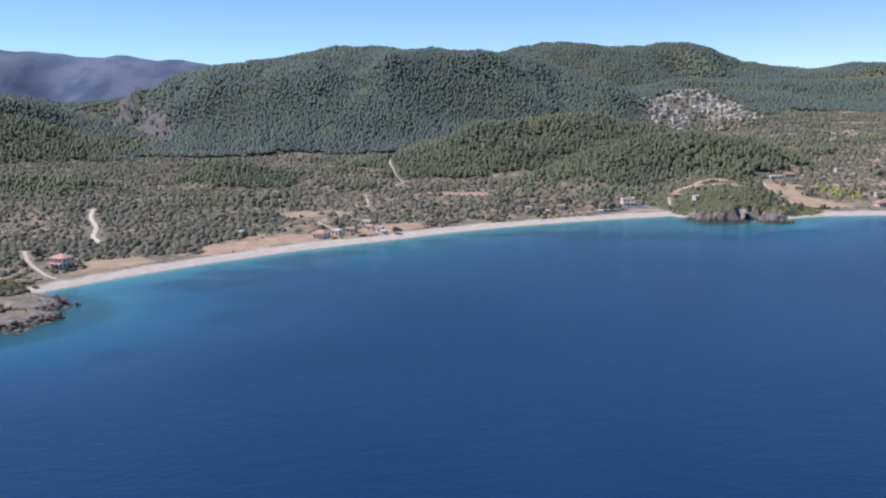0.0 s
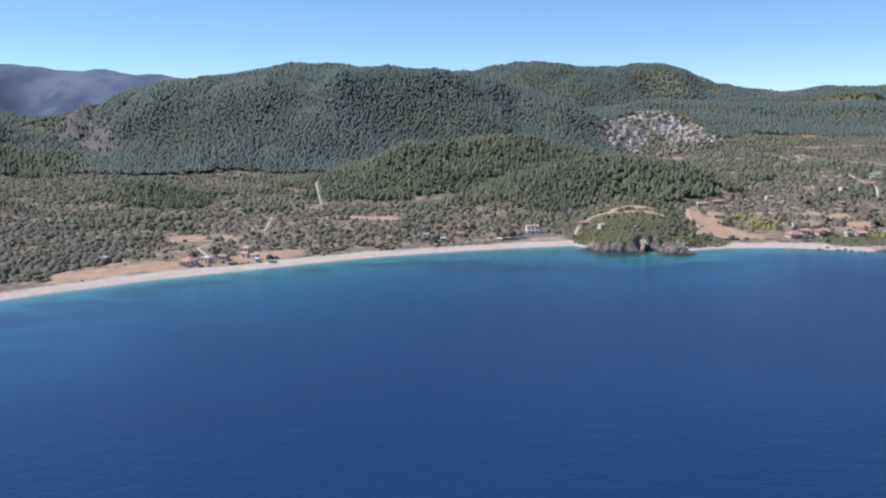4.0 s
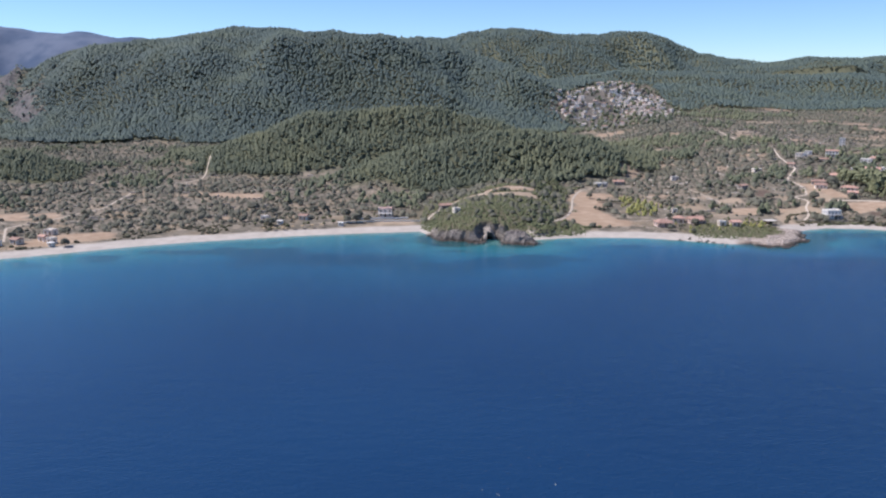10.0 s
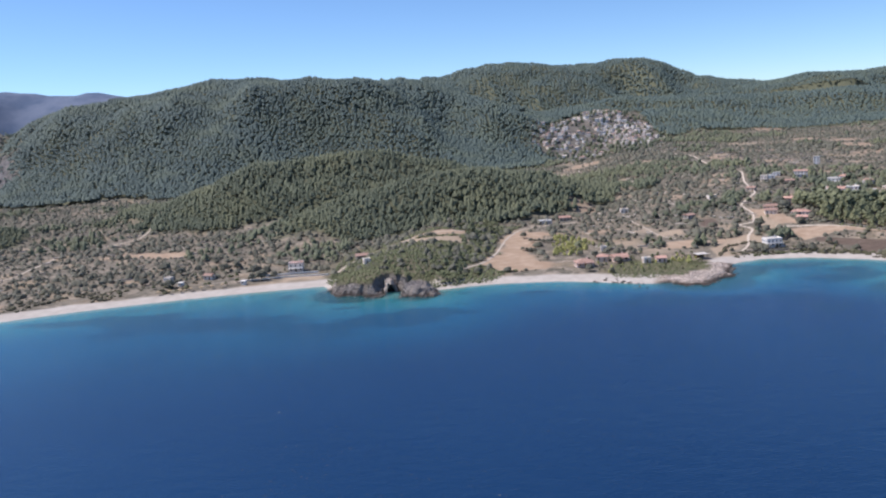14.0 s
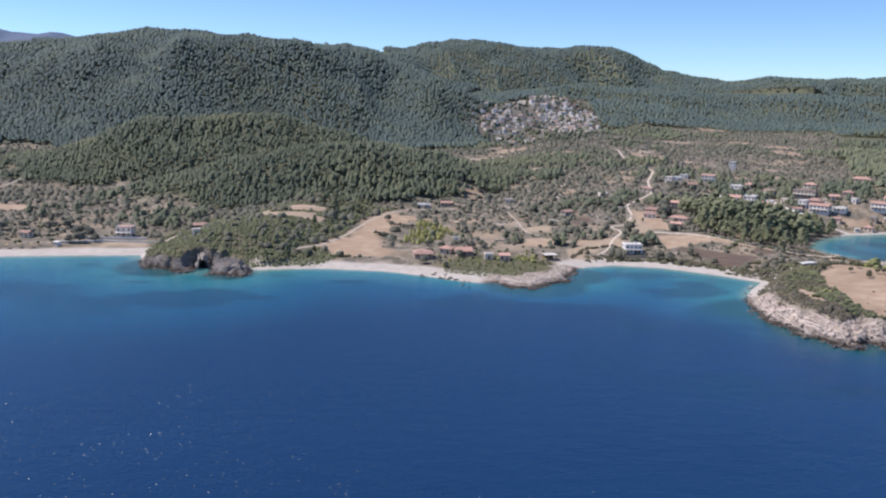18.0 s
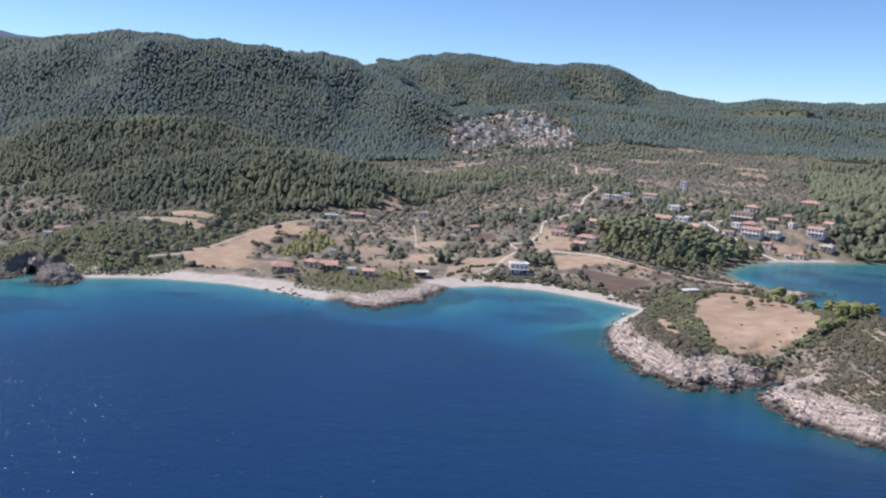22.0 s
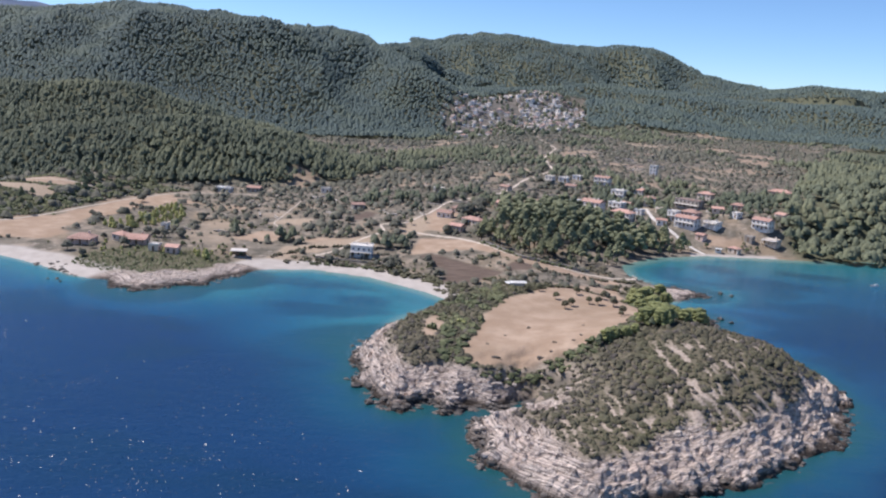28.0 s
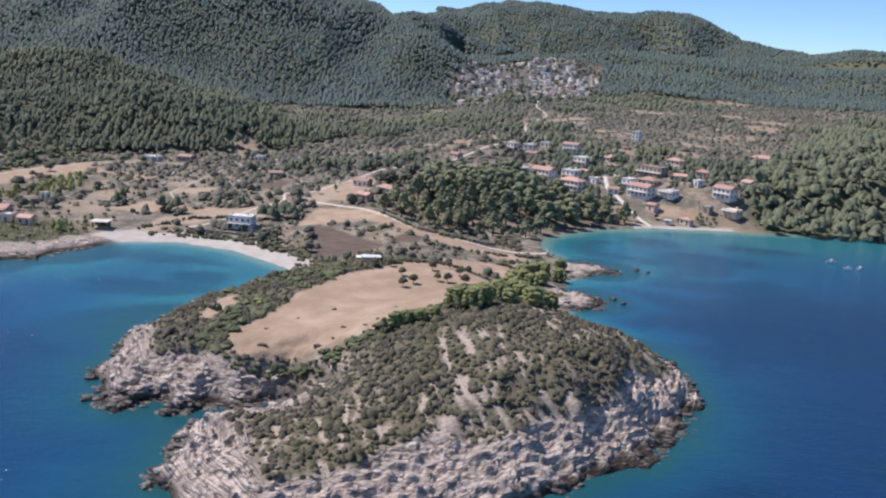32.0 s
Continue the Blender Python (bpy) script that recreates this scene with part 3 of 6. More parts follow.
    s.inputs["Specular IOR Level"].default_value = 0.2
    bumped(t, s, times(t, times(t, times(t, times(t, veins, crack, "SUBTRACT"), times(t, joint, 0.5), "SUBTRACT"), attribute(t, "rock")), times(t, times(t, fine, 0.25), times(t, mid, 0.5), "ADD"), "ADD"), 0.75, 1.2)
    return m


def sea_material(name, rough):
    m, t, s = nodes_of(name)
    shoal, weed = attribute(t, "shoal"), attribute(t, "weed")
    drift = noise_node(t, 0.004, 3)
    deep = mixed(t, ramp(t, drift, 0.35, 0.65), (0.0050, 0.0270, 0.080), (0.0062, 0.0335, 0.094))
    sandy = attribute(t, "sandy")
    c = mixed(t, ramp(t, shoal, 0.0, 0.55), deep, mixed(t, sandy, (0.008, 0.060, 0.112), (0.008, 0.075, 0.145)))
    c = mixed(t, ramp(t, shoal, 0.45, 0.9), c, mixed(t, sandy, (0.012, 0.072, 0.085), (0.024, 0.150, 0.180)))
    c = mixed(t, times(t, ramp(t, shoal, 0.9, 1.0), sandy), c, (0.14, 0.25, 0.22))
    c = mixed(t, times(t, weed, 0.55), c, (0.005, 0.030, 0.065))
    foam = times(t, times(t, ramp(t, shoal, 0.90, 0.99), ramp(t, noise_node(t, 0.8, 4, 0.7), 0.58, 0.68)), times(t, 1.0, sandy, "SUBTRACT"))
    c = mixed(t, times(t, foam, 0.7), c, (0.62, 0.66, 0.68))
    t.links.new(c, s.inputs["Base Color"])
    s.inputs["Roughness"].default_value, s.inputs["IOR"].default_value = rough, 1.333
    swell = noise_node(t, 0.10, 3, 0.5, None, (1.0, 2.1, 1.0, 24))
    chop = noise_node(t, 0.55, 5, 0.65, None, (1.0, 1.7, 1.0, 30))
    bumped(t, s, times(t, times(t, swell, 1.2), chop, "ADD"), 0.32, 0.5)
    return m


GROUND, SEA, WAVELET = ground_material(), sea_material("sea_water", 0.18), sea_material("wavelet_water", 0.22)
PINE = leaf_material("pine_needles", (0.108, 0.126, 0.084), (0.192, 0.208, 0.130), (0.225, 0.228, 0.124), 1.0)
# Distance haze is painted into this needle colour as a blue tint.
HAZY_PINE = leaf_material("haze_tinted_pine_needles", (0.074, 0.106, 0.101), (0.094, 0.130, 0.117), (0.126, 0.152, 0.104), 0.8)
# Sunlight on the nearer slopes is put into this yellower needle colour.
SUNNY_PINE = leaf_material("sun_tinted_pine_needles", (0.088, 0.108, 0.076), (0.150, 0.168, 0.108), (0.196, 0.202, 0.112), 0.9)
SCRUB = leaf_material("scrub_leaves", (0.074, 0.069, 0.047), (0.145, 0.130, 0.088), (0.138, 0.138, 0.064), 2.0)
GREY_SCRUB = leaf_material("grey_scrub_twigs", (0.080, 0.071, 0.062), (0.145, 0.125, 0.110), (0.112, 0.100, 0.074), 2.4)
OLIVE = leaf_material("olive_leaves", (0.098, 0.100, 0.074), (0.168, 0.165, 0.128), (0.172, 0.162, 0.116), 1.4)
BARK = plain_material("bark", (0.05, 0.038, 0.028), (0.13, 0.10, 0.075), 6, 0.95, 0.05)


# ---- the land: one sheet, finest on the headland ----
def lines(stops):
    """Grid lines: (from, to, step) stretches."""
    out = []
    for a, b, step in stops:
        out += list(np.linspace(a, b, max(1, round((b - a) / step)), endpoint=False))
    return np.array(out + [stops[-1][1]])


def sheet(name, xs, ys, zs, material, masks, sharp=None):
    nx, ny = len(xs), len(ys)
    co = np.empty((ny * nx, 3))
    gx, gy = np.meshgrid(xs, ys)
    co[:, 0], co[:, 1], co[:, 2] = gx.ravel(), gy.ravel(), zs.ravel()
    i = (np.arange(ny - 1)[:, None] * nx + np.arange(nx - 1)[None]).ravel()
    quads = np.stack((i, i + 1, i + nx + 1, i + nx), 1)
    me = bpy.data.meshes.new(name)
    me.vertices.add(len(co))
    me.vertices.foreach_set("co", co.ravel())
    me.loops.add(quads.size)
    me.loops.foreach_set("vertex_index", quads.ravel())
    me.polygons.add(len(quads))
    me.polygons.foreach_set("loop_start", np.arange(0, quads.size, 4))
    me.polygons.foreach_set("use_smooth", np.ones(len(quads), bool) if sharp is None else (sharp.ravel()[i] < 0.5))
    for key, values in masks.items():
        me.attributes.new(key, "FLOAT", "POINT").data.foreach_set("value", values.ravel().astype(np.float32))
    me.update(calc_edges=True)
    me.materials.append(material)
    return new(name, me)


XS = lines([(-4800, -2400, 120), (-2400, -1000, 50), (-1000, -300, 14), (-300, 150, 4), (150, 240, 1.1), (240, 340, 2.6), (340, 390, 1.7), (390, 444, 2.4), (444, 592, 0.55), (592, 720, 3), (720, 1200, 12), (1200, 2400, 40), (2400, 4800, 120)])
YS = lines([(-600, 200, 80), (200, 300, 12), (300, 398, 4), (398, 470, 0.55), (470, 530, 0.8), (530, 556, 0.9), (556, 625, 1.5), (625, 760, 3), (760, 1200, 7), (1200, 1700, 11), (1700, 2600, 18), (2600, 4700, 50)])
GX, GY = np.meshgrid(XS, YS)
GZ, INLAND, BAND, WOOD, ZONE = terrain(GX, GY)
COVER = cover(GX, GY)
strip = smooth(17, 12, INLAND + 3 * fbm(GX, GY, 25, 3, 61)) * (1 - smooth(0.15, 0.5, ZONE)) * (GX < 500)
strip = strip * (1 - smooth(495, 505, GX))
strip = np.maximum(strip, smooth(7, 4, INLAND + 1.5 * fbm(GX, GY, 25, 3, 61)) * (1 - smooth(0.15, 0.5, ZONE)) * ((GX < 505) | ((GX > 576) & (GX < 622) & (GY > 690))))
VILLAGE_RING = np.array([(338, 1425), (365, 1520), (404, 1590), (470, 1612), (530, 1540), (532, 1430), (480, 1290), (440, 1230), (395, 1250), (352, 1350)], float)
VILLAGE = lambda x, y: smooth(-32, 26, ring_distance(x, y, VILLAGE_RING))
LEDGE = np.zeros(GX.shape)
LEDGE[BAND > 0.01] = ring_distance(GX[BAND > 0.01], GY[BAND > 0.01], LAND) + 1.3 * fbm(GX[BAND > 0.01], GY[BAND > 0.01], 15, 2, 43)
ON_CAPE = smooth(6, 10, INLAND) * smooth(72, 64, np.hypot(GX - 520, GY - 480)) * (GY < 545) * (GX > 440)
# The far mask grows with distance and carries the painted haze.
ground = sheet("ground", XS, YS, GZ, GROUND, {
    "wood": np.maximum(WOOD * (1 - 0.7 * VILLAGE(GX, GY)), 0.25 * VILLAGE(GX, GY)) * (1 - COVER["straw"]) * (1 - COVER["path"]), "straw": COVER["straw"], "plough": COVER["plough"], "path": COVER["path"], "sand": strip, "rock": BAND, "grey": np.maximum(smooth(48, 34, np.hypot(GX - 202, GY - 545)), np.maximum(smooth(80, 50, np.hypot(GX + 185, GY - 335)) + 1.0 * (GY > 900), smooth(440, 400, GX) * 0.12)),
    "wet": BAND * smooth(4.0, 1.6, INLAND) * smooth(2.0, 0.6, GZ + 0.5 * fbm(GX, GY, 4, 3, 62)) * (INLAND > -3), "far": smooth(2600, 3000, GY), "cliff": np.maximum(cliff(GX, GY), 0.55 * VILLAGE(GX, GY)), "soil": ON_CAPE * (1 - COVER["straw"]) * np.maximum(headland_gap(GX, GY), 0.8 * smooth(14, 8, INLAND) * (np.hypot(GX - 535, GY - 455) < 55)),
    "ledge": LEDGE + 0.9 * GZ, "along": GX * 0.8 + GY * 0.6, "litter": np.maximum(ON_CAPE, np.maximum((INLAND > 3) * smooth(64, 50, np.hypot(GX - 208, (GY - 610) * 0.62)), (INLAND > 9) * smooth(30, 22, np.hypot((GX - 346) * 0.8, GY - 560)))) * (1 - COVER["straw"]) * (1 - COVER["path"])}, BAND)
tagged(ground, "dry coastal land with beaches, rocky capes and wooded hills", "ground", kind="structure")

SX = lines([(-4800, -1000, 200), (-1000, -250, 40), (-250, 150, 7), (150, 620, 3.5), (620, 800, 8), (800, 4800, 150)])
SY = lines([(-4800, -600, 250), (-600, 250, 40), (250, 400, 6), (400, 640, 3.5), (640, 780, 5), (780, 900, 30)])
sx, sy = np.meshgrid(SX, SY)
off = -terrain(sx, sy)[1]
reach = 13 + 4 * fbm(sx, sy, 60, 2, 71) + 105 * smooth(210, 40, np.hypot((sx - 640) * 0.7, (sy - 715) * 1.2)) + 62 * smooth(105, 20, np.hypot(sx - 425, sy - 562)) + 40 * smooth(420, 60, np.hypot(sx + 120, sy - 430)) + 42 * smooth(300, 60, np.hypot(sx - 50, sy - 500)) + 26 * smooth(200, 40, np.hypot(sx - 200, sy - 545))
shoal = np.exp(-np.maximum(off, 0) / reach)
weed = smooth(0.12, 0.34, fbm(sx, sy * 1.8, 42, 4, 72)) * smooth(8, 18, off) * smooth(110, 50, off)
for wx, wy, wide, deep in ((122, 497, 34, 16), (604, 640, 22, 14), (612, 596, 26, 12), (424, 524, 26, 9), (585, 668, 14, 10), (630, 672, 22, 8), (436, 540, 12, 8), (275, 526, 16, 6), (-110, 420, 26, 10)):
    weed = np.maximum(weed, smooth(1.1, 0.6, np.hypot((sx - wx) / wide, (sy - wy) / deep) + 0.35 * fbm(sx, sy, 14, 3, 73)) * (off > 4))
sandy = 1 - smooth(0.05, 0.5, rockiness(sx, sy)[0])
sea = sheet("sea", SX, SY, np.zeros(sx.shape), SEA, {"shoal": shoal, "weed": weed, "sandy": sandy})
tagged(sea, "calm deep blue sea, turquoise over the shallows", "sea", kind="structure")


# Small steep wavelets, turned every way, added for sun glints. Area and tilt fit the camera's view.
rng = np.random.default_rng(640)
wx, wy = rng.uniform(180, 720, 150000), rng.uniform(180, 560, 150000)
gust = fbm(wx, wy, 70, 3, 641) > rng.uniform(-1.0, 0.9, wx.shape)
wx, wy = wx[gust], wy[gust]
open_water = terrain(wx, wy)[1] < -22
wx, wy = wx[open_water], wy[open_water]
half, turn = rng.uniform(0.16, 0.46, wx.shape), rng.uniform(0, 2 * np.pi, wx.shape)
rise = 0.5 * half * np.tan(np.radians(rng.uniform(22, 32, wx.shape)))
points = [np.stack((wx + half * np.cos(turn + 2.0944 * k), wy + half * np.sin(turn + 2.0944 * k), np.full(wx.shape, -0.02)), 1) for k in range(3)]
points = np.stack(points + [np.stack((wx, wy, rise - 0.02), 1)], 1)
tri = (np.array([(0, 1, 3), (1, 2, 3), (2, 0, 3)])[None] + 4 * np.arange(len(wx))[:, None, None]).reshape(-1, 3)
me = bpy.data.meshes.new("wavelets")
me.from_pydata(points.reshape(-1, 3).tolist(), [], tri.tolist())
me.materials.append(WAVELET)
tagged(new("wavelets", me), "small steep wavelets added for sun glints on the sea", "waves", kind="stuff")


# ---- plants ----
def ico(level=0):
    bm = bmesh.new()
    bmesh.ops.create_icosphere(bm, subdivisions=level + 1, radius=1)
    v = np.array([p.co[:] for p in bm.verts])
    f = np.array([[p.index for p in q.verts] for q in bm.faces])
    bm.free()
    return v, f


def dome(n=5):
    """A rounded crown: a tip, a shoulder ring and a wide rim, open below."""
    ring = lambda r, z, turn: [(r * math.cos(2 * math.pi * (k + turn) / n), r * math.sin(2 * math.pi * (k + turn) / n), z) for k in range(n)]
    f = [(0, 1 + k, 1 + (k + 1) % n) for k in range(n)]
    f += [q for k in range(n) for q in ((1 + k, 1 + n + k, 1 + (k + 1) % n), (1 + (k + 1) % n, 1 + n + k, 1 + n + (k + 1) % n))]
    return np.array([(0, 0, 1.0)] + ring(0.62, 0.62, 0) + ring(1.0, -0.35, 0.5)), np.array(f)


def spire(n=6):
    """A pointed crown: a tip, a narrow shoulder and a wide skirt, open below."""
    ring = lambda r, z, turn: [(r * math.cos(2 * math.pi * (k + turn) / n), r * math.sin(2 * math.pi * (k + turn) / n), z) for k in range(n)]
    f = [(0, 1 + k, 1 + (k + 1) % n) for k in range(n)]
    f += [q for k in range(n) for q in ((1 + k, 1 + n + k, 1 + (k + 1) % n), (1 + (k + 1) % n, 1 + n + k, 1 + n + (k + 1) % n))]
    return np.array([(0, 0, 1.15)] + ring(0.55, 0.42, 0) + ring(0.95, -0.5, 0.5)), np.array(f)


BALLS = [ico(0), ico(1), dome(4), spire(4)]


def clumps(name, centres, radii, material, level=0, rough=0.28, seed=1, taper=0.0):
    """Many leafy clumps in one mesh: centres (n, 3), radii (n, 3)."""
    rng = np.random.default_rng(seed)
    v, f = BALLS[level]
    n = len(centres)
    turn = rng.uniform(0, 2 * np.pi, n)
    p = v[None] * (1 + rough * rng.uniform(-1, 1, (n, len(v), 1)))
    p[..., :2] *= 1 - taper * p[..., 2:]
    c, s = np.cos(turn)[:, None], np.sin(turn)[:, None]
    p = np.stack((p[..., 0] * c - p[..., 1] * s, p[..., 0] * s + p[..., 1] * c, p[..., 2]), 2) * radii[:, None] + centres[:, None]
    tri = (f[None] + (np.arange(n) * len(v))[:, None, None]).reshape(-1, 3)
    me = bpy.data.meshes.new(name)
    me.vertices.add(n * len(v))
    me.vertices.foreach_set("co", p.ravel())
    me.loops.add(tri.size)
    me.loops.foreach_set("vertex_index", tri.ravel())
    me.polygons.add(len(tri))
    me.polygons.foreach_set("loop_start", np.arange(0, tri.size, 3))
    me.polygons.foreach_set("use_smooth", np.full(len(tri), level > 1))
    me.update(calc_edges=True)
    me.materials.append(material)
    return new(name, me)


def scatter(x0, x1, y0, y1, spacing, seed):
    """Jittered points over a rectangle."""
    rng = np.random.default_rng(seed)
    gx, gy = np.meshgrid(np.arange(x0, x1, spacing), np.arange(y0, y1, spacing))
    return (gx + rng.uniform(-0.5, 0.5, gx.shape) * spacing).ravel(), (gy + rng.uniform(-0.5, 0.5, gy.shape) * spacing).ravel(), rng


# Treeless yards before the eastern houses, placed so that the camera sees the houses.
YARDS = [(526, 762, 12), (541, 764, 12), (542, 742, 11), (554, 764, 9), (585, 779, 14), (582, 756, 13), (579, 734, 11), (595, 736, 11), (621, 735, 11), (624, 724, 8), (565, 740, 8), (536, 858, 10), (508, 858, 9), (518, 870, 8), (655, 836, 13), (545, 812, 10), (600, 806, 9), (608, 748, 8), (560, 836, 8)]


def yards(x, y):
    """1 in the yards, 0 beside them."""
    best = np.zeros(np.shape(x))
    for a, b, r in YARDS:
        best = np.maximum(best, smooth(1.0, 0.8, np.hypot((x - a) / r, (y - b) / (1.1 * r))))
    return best


def bare(x, y):
    """Where nothing tall grows: fields, plots, yards and worn ground."""
    c = cover(x, y)
    return np.maximum.reduce((c["straw"], c["plough"], c["path"], road_gap(x, y), yards(x, y)))


def pinewood(name, label, box, spacing, size, level, lobes, seed, leaves, gaps=-2.0):
    """Pines over a stretch of wooded land: each crown is a leader and a few side tufts."""
    x, y, rng = scatter(*box, spacing, seed)
    z, inland, band, wood, zone = terrain(x, y)
    keep = (wood * (1 - bare(x, y)) > rng.uniform(0.1, 0.9, x.shape)) & (VILLAGE(x, y) < rng.uniform(0.0, 0.75, x.shape)) & (y < 2700)
    keep &= (fbm(x, y, 60, 3, 91) > rng.uniform(-1.5, -0.65, x.shape)) & (fbm(x, y, 48, 3, 93) > gaps + rng.uniform(-0.12, 0.12, x.shape))
    x, y, z = x[keep], y[keep], z[keep]
    h = size * ((0.72 if lobes == 1 else 0.55) + (0.42 if lobes == 1 else 0.75) * rng.uniform(0, 1, x.shape) ** 0.8) * (1 + 0.2 * fbm(x, y, 80, 2, 92))
    w = h * rng.uniform(0.28, 0.42, x.shape)
    cs = [np.stack((x, y, z + h * 0.58), 1)]
    rs = [np.stack((w * (1.15 if lobes == 1 else 0.85), w * (1.15 if lobes == 1 else 0.85), h * (0.31 if lobes == 1 else 0.37)), 1)]
    for k in range(1, lobes):
        turn, out, r = rng.uniform(0, 6.283, x.shape), w * rng.uniform(0.35, 0.85, x.shape), w * rng.uniform(0.35, 0.62, x.shape) * (0.75 if lobes > 4 else 1)
        cs.append(np.stack((x + out * np.cos(turn), y + out * np.sin(turn), z + h * rng.uniform(0.36, 0.78, x.shape)), 1))
        rs.append(np.stack((r, r, r * rng.uniform(0.8, 1.25, x.shape)), 1))
    ob = clumps(name, np.concatenate(cs), np.concatenate(rs), leaves, level, 0.3 if lobes > 1 else 0.2, seed, 0.22)
    return tagged(ob, label, "pine forest", kind="stuff")


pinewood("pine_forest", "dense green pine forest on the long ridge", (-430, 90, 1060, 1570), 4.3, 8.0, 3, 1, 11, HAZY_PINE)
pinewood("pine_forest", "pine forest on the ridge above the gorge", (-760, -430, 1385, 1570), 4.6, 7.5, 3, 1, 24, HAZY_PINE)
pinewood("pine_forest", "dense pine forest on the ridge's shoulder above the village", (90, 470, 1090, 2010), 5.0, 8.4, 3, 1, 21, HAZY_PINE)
pinewood("pine_forest", "haze-tinted pine forest on the far hills behind the village", (470, 1340, 1420, 2540), 6.6, 9.0, 3, 1, 12, HAZY_PINE)
pinewood("pine_forest", "haze-tinted pine forest on the far round hill", (-200, 470, 2060, 2540), 6.6, 9.0, 3, 1, 20, HAZY_PINE)
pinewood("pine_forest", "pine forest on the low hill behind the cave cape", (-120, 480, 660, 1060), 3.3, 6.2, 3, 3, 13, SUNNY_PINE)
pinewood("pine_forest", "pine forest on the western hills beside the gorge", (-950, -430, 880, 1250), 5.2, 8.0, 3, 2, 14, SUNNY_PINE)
# Shade on this slope comes from the darker, bluer needle colour.
pinewood("pine_forest", "pine forest painted dark for the gorge's shaded side", (-950, -430, 1250, 1385), 5.2, 7.5, 3, 1, 25, HAZY_PINE)
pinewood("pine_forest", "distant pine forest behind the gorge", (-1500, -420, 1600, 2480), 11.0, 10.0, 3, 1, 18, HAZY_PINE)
pinewood("pine_forest", "pine wood on the round knoll in the plain", (-300, -100, 740, 900), 3.8, 6.5, 3, 3, 15, SUNNY_PINE)
pinewood("pine_forest", "pine wood on the low western rise", (-640, -262, 690, 850), 4.8, 6.5, 3, 3, 17, PINE)
pinewood("pine_forest", "tall pine wood above the eastern bay", (520, 800, 690, 880), 5.6, 9.0, 2, 9, 16, PINE)
pinewood("pine_forest", "pine wood on the slope over the eastern bay", (520, 1000, 880, 1120), 5.2, 9.0, 3, 3, 22, PINE, -0.12)
pinewood("pine_forest", "pine wood beyond the eastern bay", (800, 1000, 690, 880), 5.8, 9.0, 3, 3, 23, SUNNY_PINE)
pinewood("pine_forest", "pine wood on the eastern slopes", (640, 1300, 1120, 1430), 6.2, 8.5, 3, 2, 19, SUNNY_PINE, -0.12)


def grove(name, label, box, spacing, seed, dense):
    x, y, rng = scatter(*box, spacing, seed)
    z, inland, band, wood, zone = terrain(x, y)
    thick = np.clip(dense + 0.45 * fbm(x, y, 45, 3, 95) + 0.3 * fbm(x, y, 170, 2, 97) + 0.25 * smooth(-140, -260, x), 0.04, 0.97)
    keep = (inland > 22 + smooth(170, 120, x) * (22 + 22 * fbm(x, y, 40, 2, 99))) & (wood < 0.3) & (bare(x, y) < rng.uniform(0.1, 0.9, x.shape)) & (band < 0.1) & (zone < 0.3) & (rng.uniform(0, 1, x.shape) < thick) & (VILLAGE(x, y) < 0.7) & ~((x > 288) & (x < 386) & (y < 607)) & ~((x > 288) & (x < 323) & (y < 676) & (y > 600))
    x, y, z = x[keep], y[keep], z[keep]
    r = (0.55 + 2.3 * rng.uniform(0, 1, x.shape) ** 2.4) * (1 + 0.3 * fbm(x, y, 50, 2, 96))
    ob = clumps(name, np.stack((x, y, z + 0.45 * r), 1), np.stack((r, r, r * rng.uniform(0.55, 0.8, x.shape)), 1), OLIVE, 2, 0.42, seed)
    return tagged(ob, label, "olive grove", kind="stuff")


grove("olive_grove", "grey-green olive trees and scrub on the western plain", (-560, 160, 395, 1240), 3.9, 21, 0.72)
grove("olive_grove", "grey-green olive trees and scrub behind the coves", (160, 800, 560, 1700), 4.0, 22, 0.78)


def copses(name, label, box, spacing, seed, level, leaves):
    """Darker taller trees in loose groups among the groves."""
    x, y, rng = scatter(*box, spacing, seed)
    z, inland, band, wood, zone = terrain(x, y)
    keep = (inland > 40) & (wood < 0.2) & (bare(x, y) < 0.2) & (zone < 0.2) & (fbm(x, y, 75, 3, 98) - level > rng.uniform(-0.1, 0.5, x.shape)) & (VILLAGE(x, y) < 0.3)
    x, y, z = x[keep], y[keep], z[keep]
    r = rng.uniform(1.3, 2.9, x.shape)
    cs, rs = [np.stack((x, y, z + 1.2 * r), 1)], [np.stack((0.8 * r, 0.8 * r, 1.2 * r), 1)]
    for k in range(5):
        turn, out, q = rng.uniform(0, 6.283, x.shape), r * rng.uniform(0.4, 0.9, x.shape), r * rng.uniform(0.35, 0.62, x.shape)
        cs.append(np.stack((x + out * np.cos(turn), y + out * np.sin(turn), z + r * rng.uniform(0.55, 1.7, x.shape)), 1))
        rs.append(np.stack((q, q, q * rng.uniform(0.75, 1.1, x.shape)), 1))
    return tagged(clumps(name, np.concatenate(cs), np.concatenate(rs), leaves, 2, 0.35, seed, 0.1), label, "trees", kind="stuff")


copses("copse", "dark green trees in loose groups among the groves", (180, 1000, 620, 1560), 5.5, 24, 0.44, PINE)
copses("copse", "dark green garden trees behind the small houses", (352, 440, 612, 740), 4.2, 27, 0.0, SUNNY_PINE)
copses("copse", "dark green trees between the eastern houses", (530, 660, 722, 850), 4.4, 28, -0.5, SUNNY_PINE)
copses("copse", "dark green trees scattered over the western plain", (-420, 160, 560, 1150), 6.0, 25, 0.42, PINE)
grove("olive_grove", "dense low olive-green scrub on the western slopes", (-430, -110, 395, 760), 3.2, 26, 0.75)
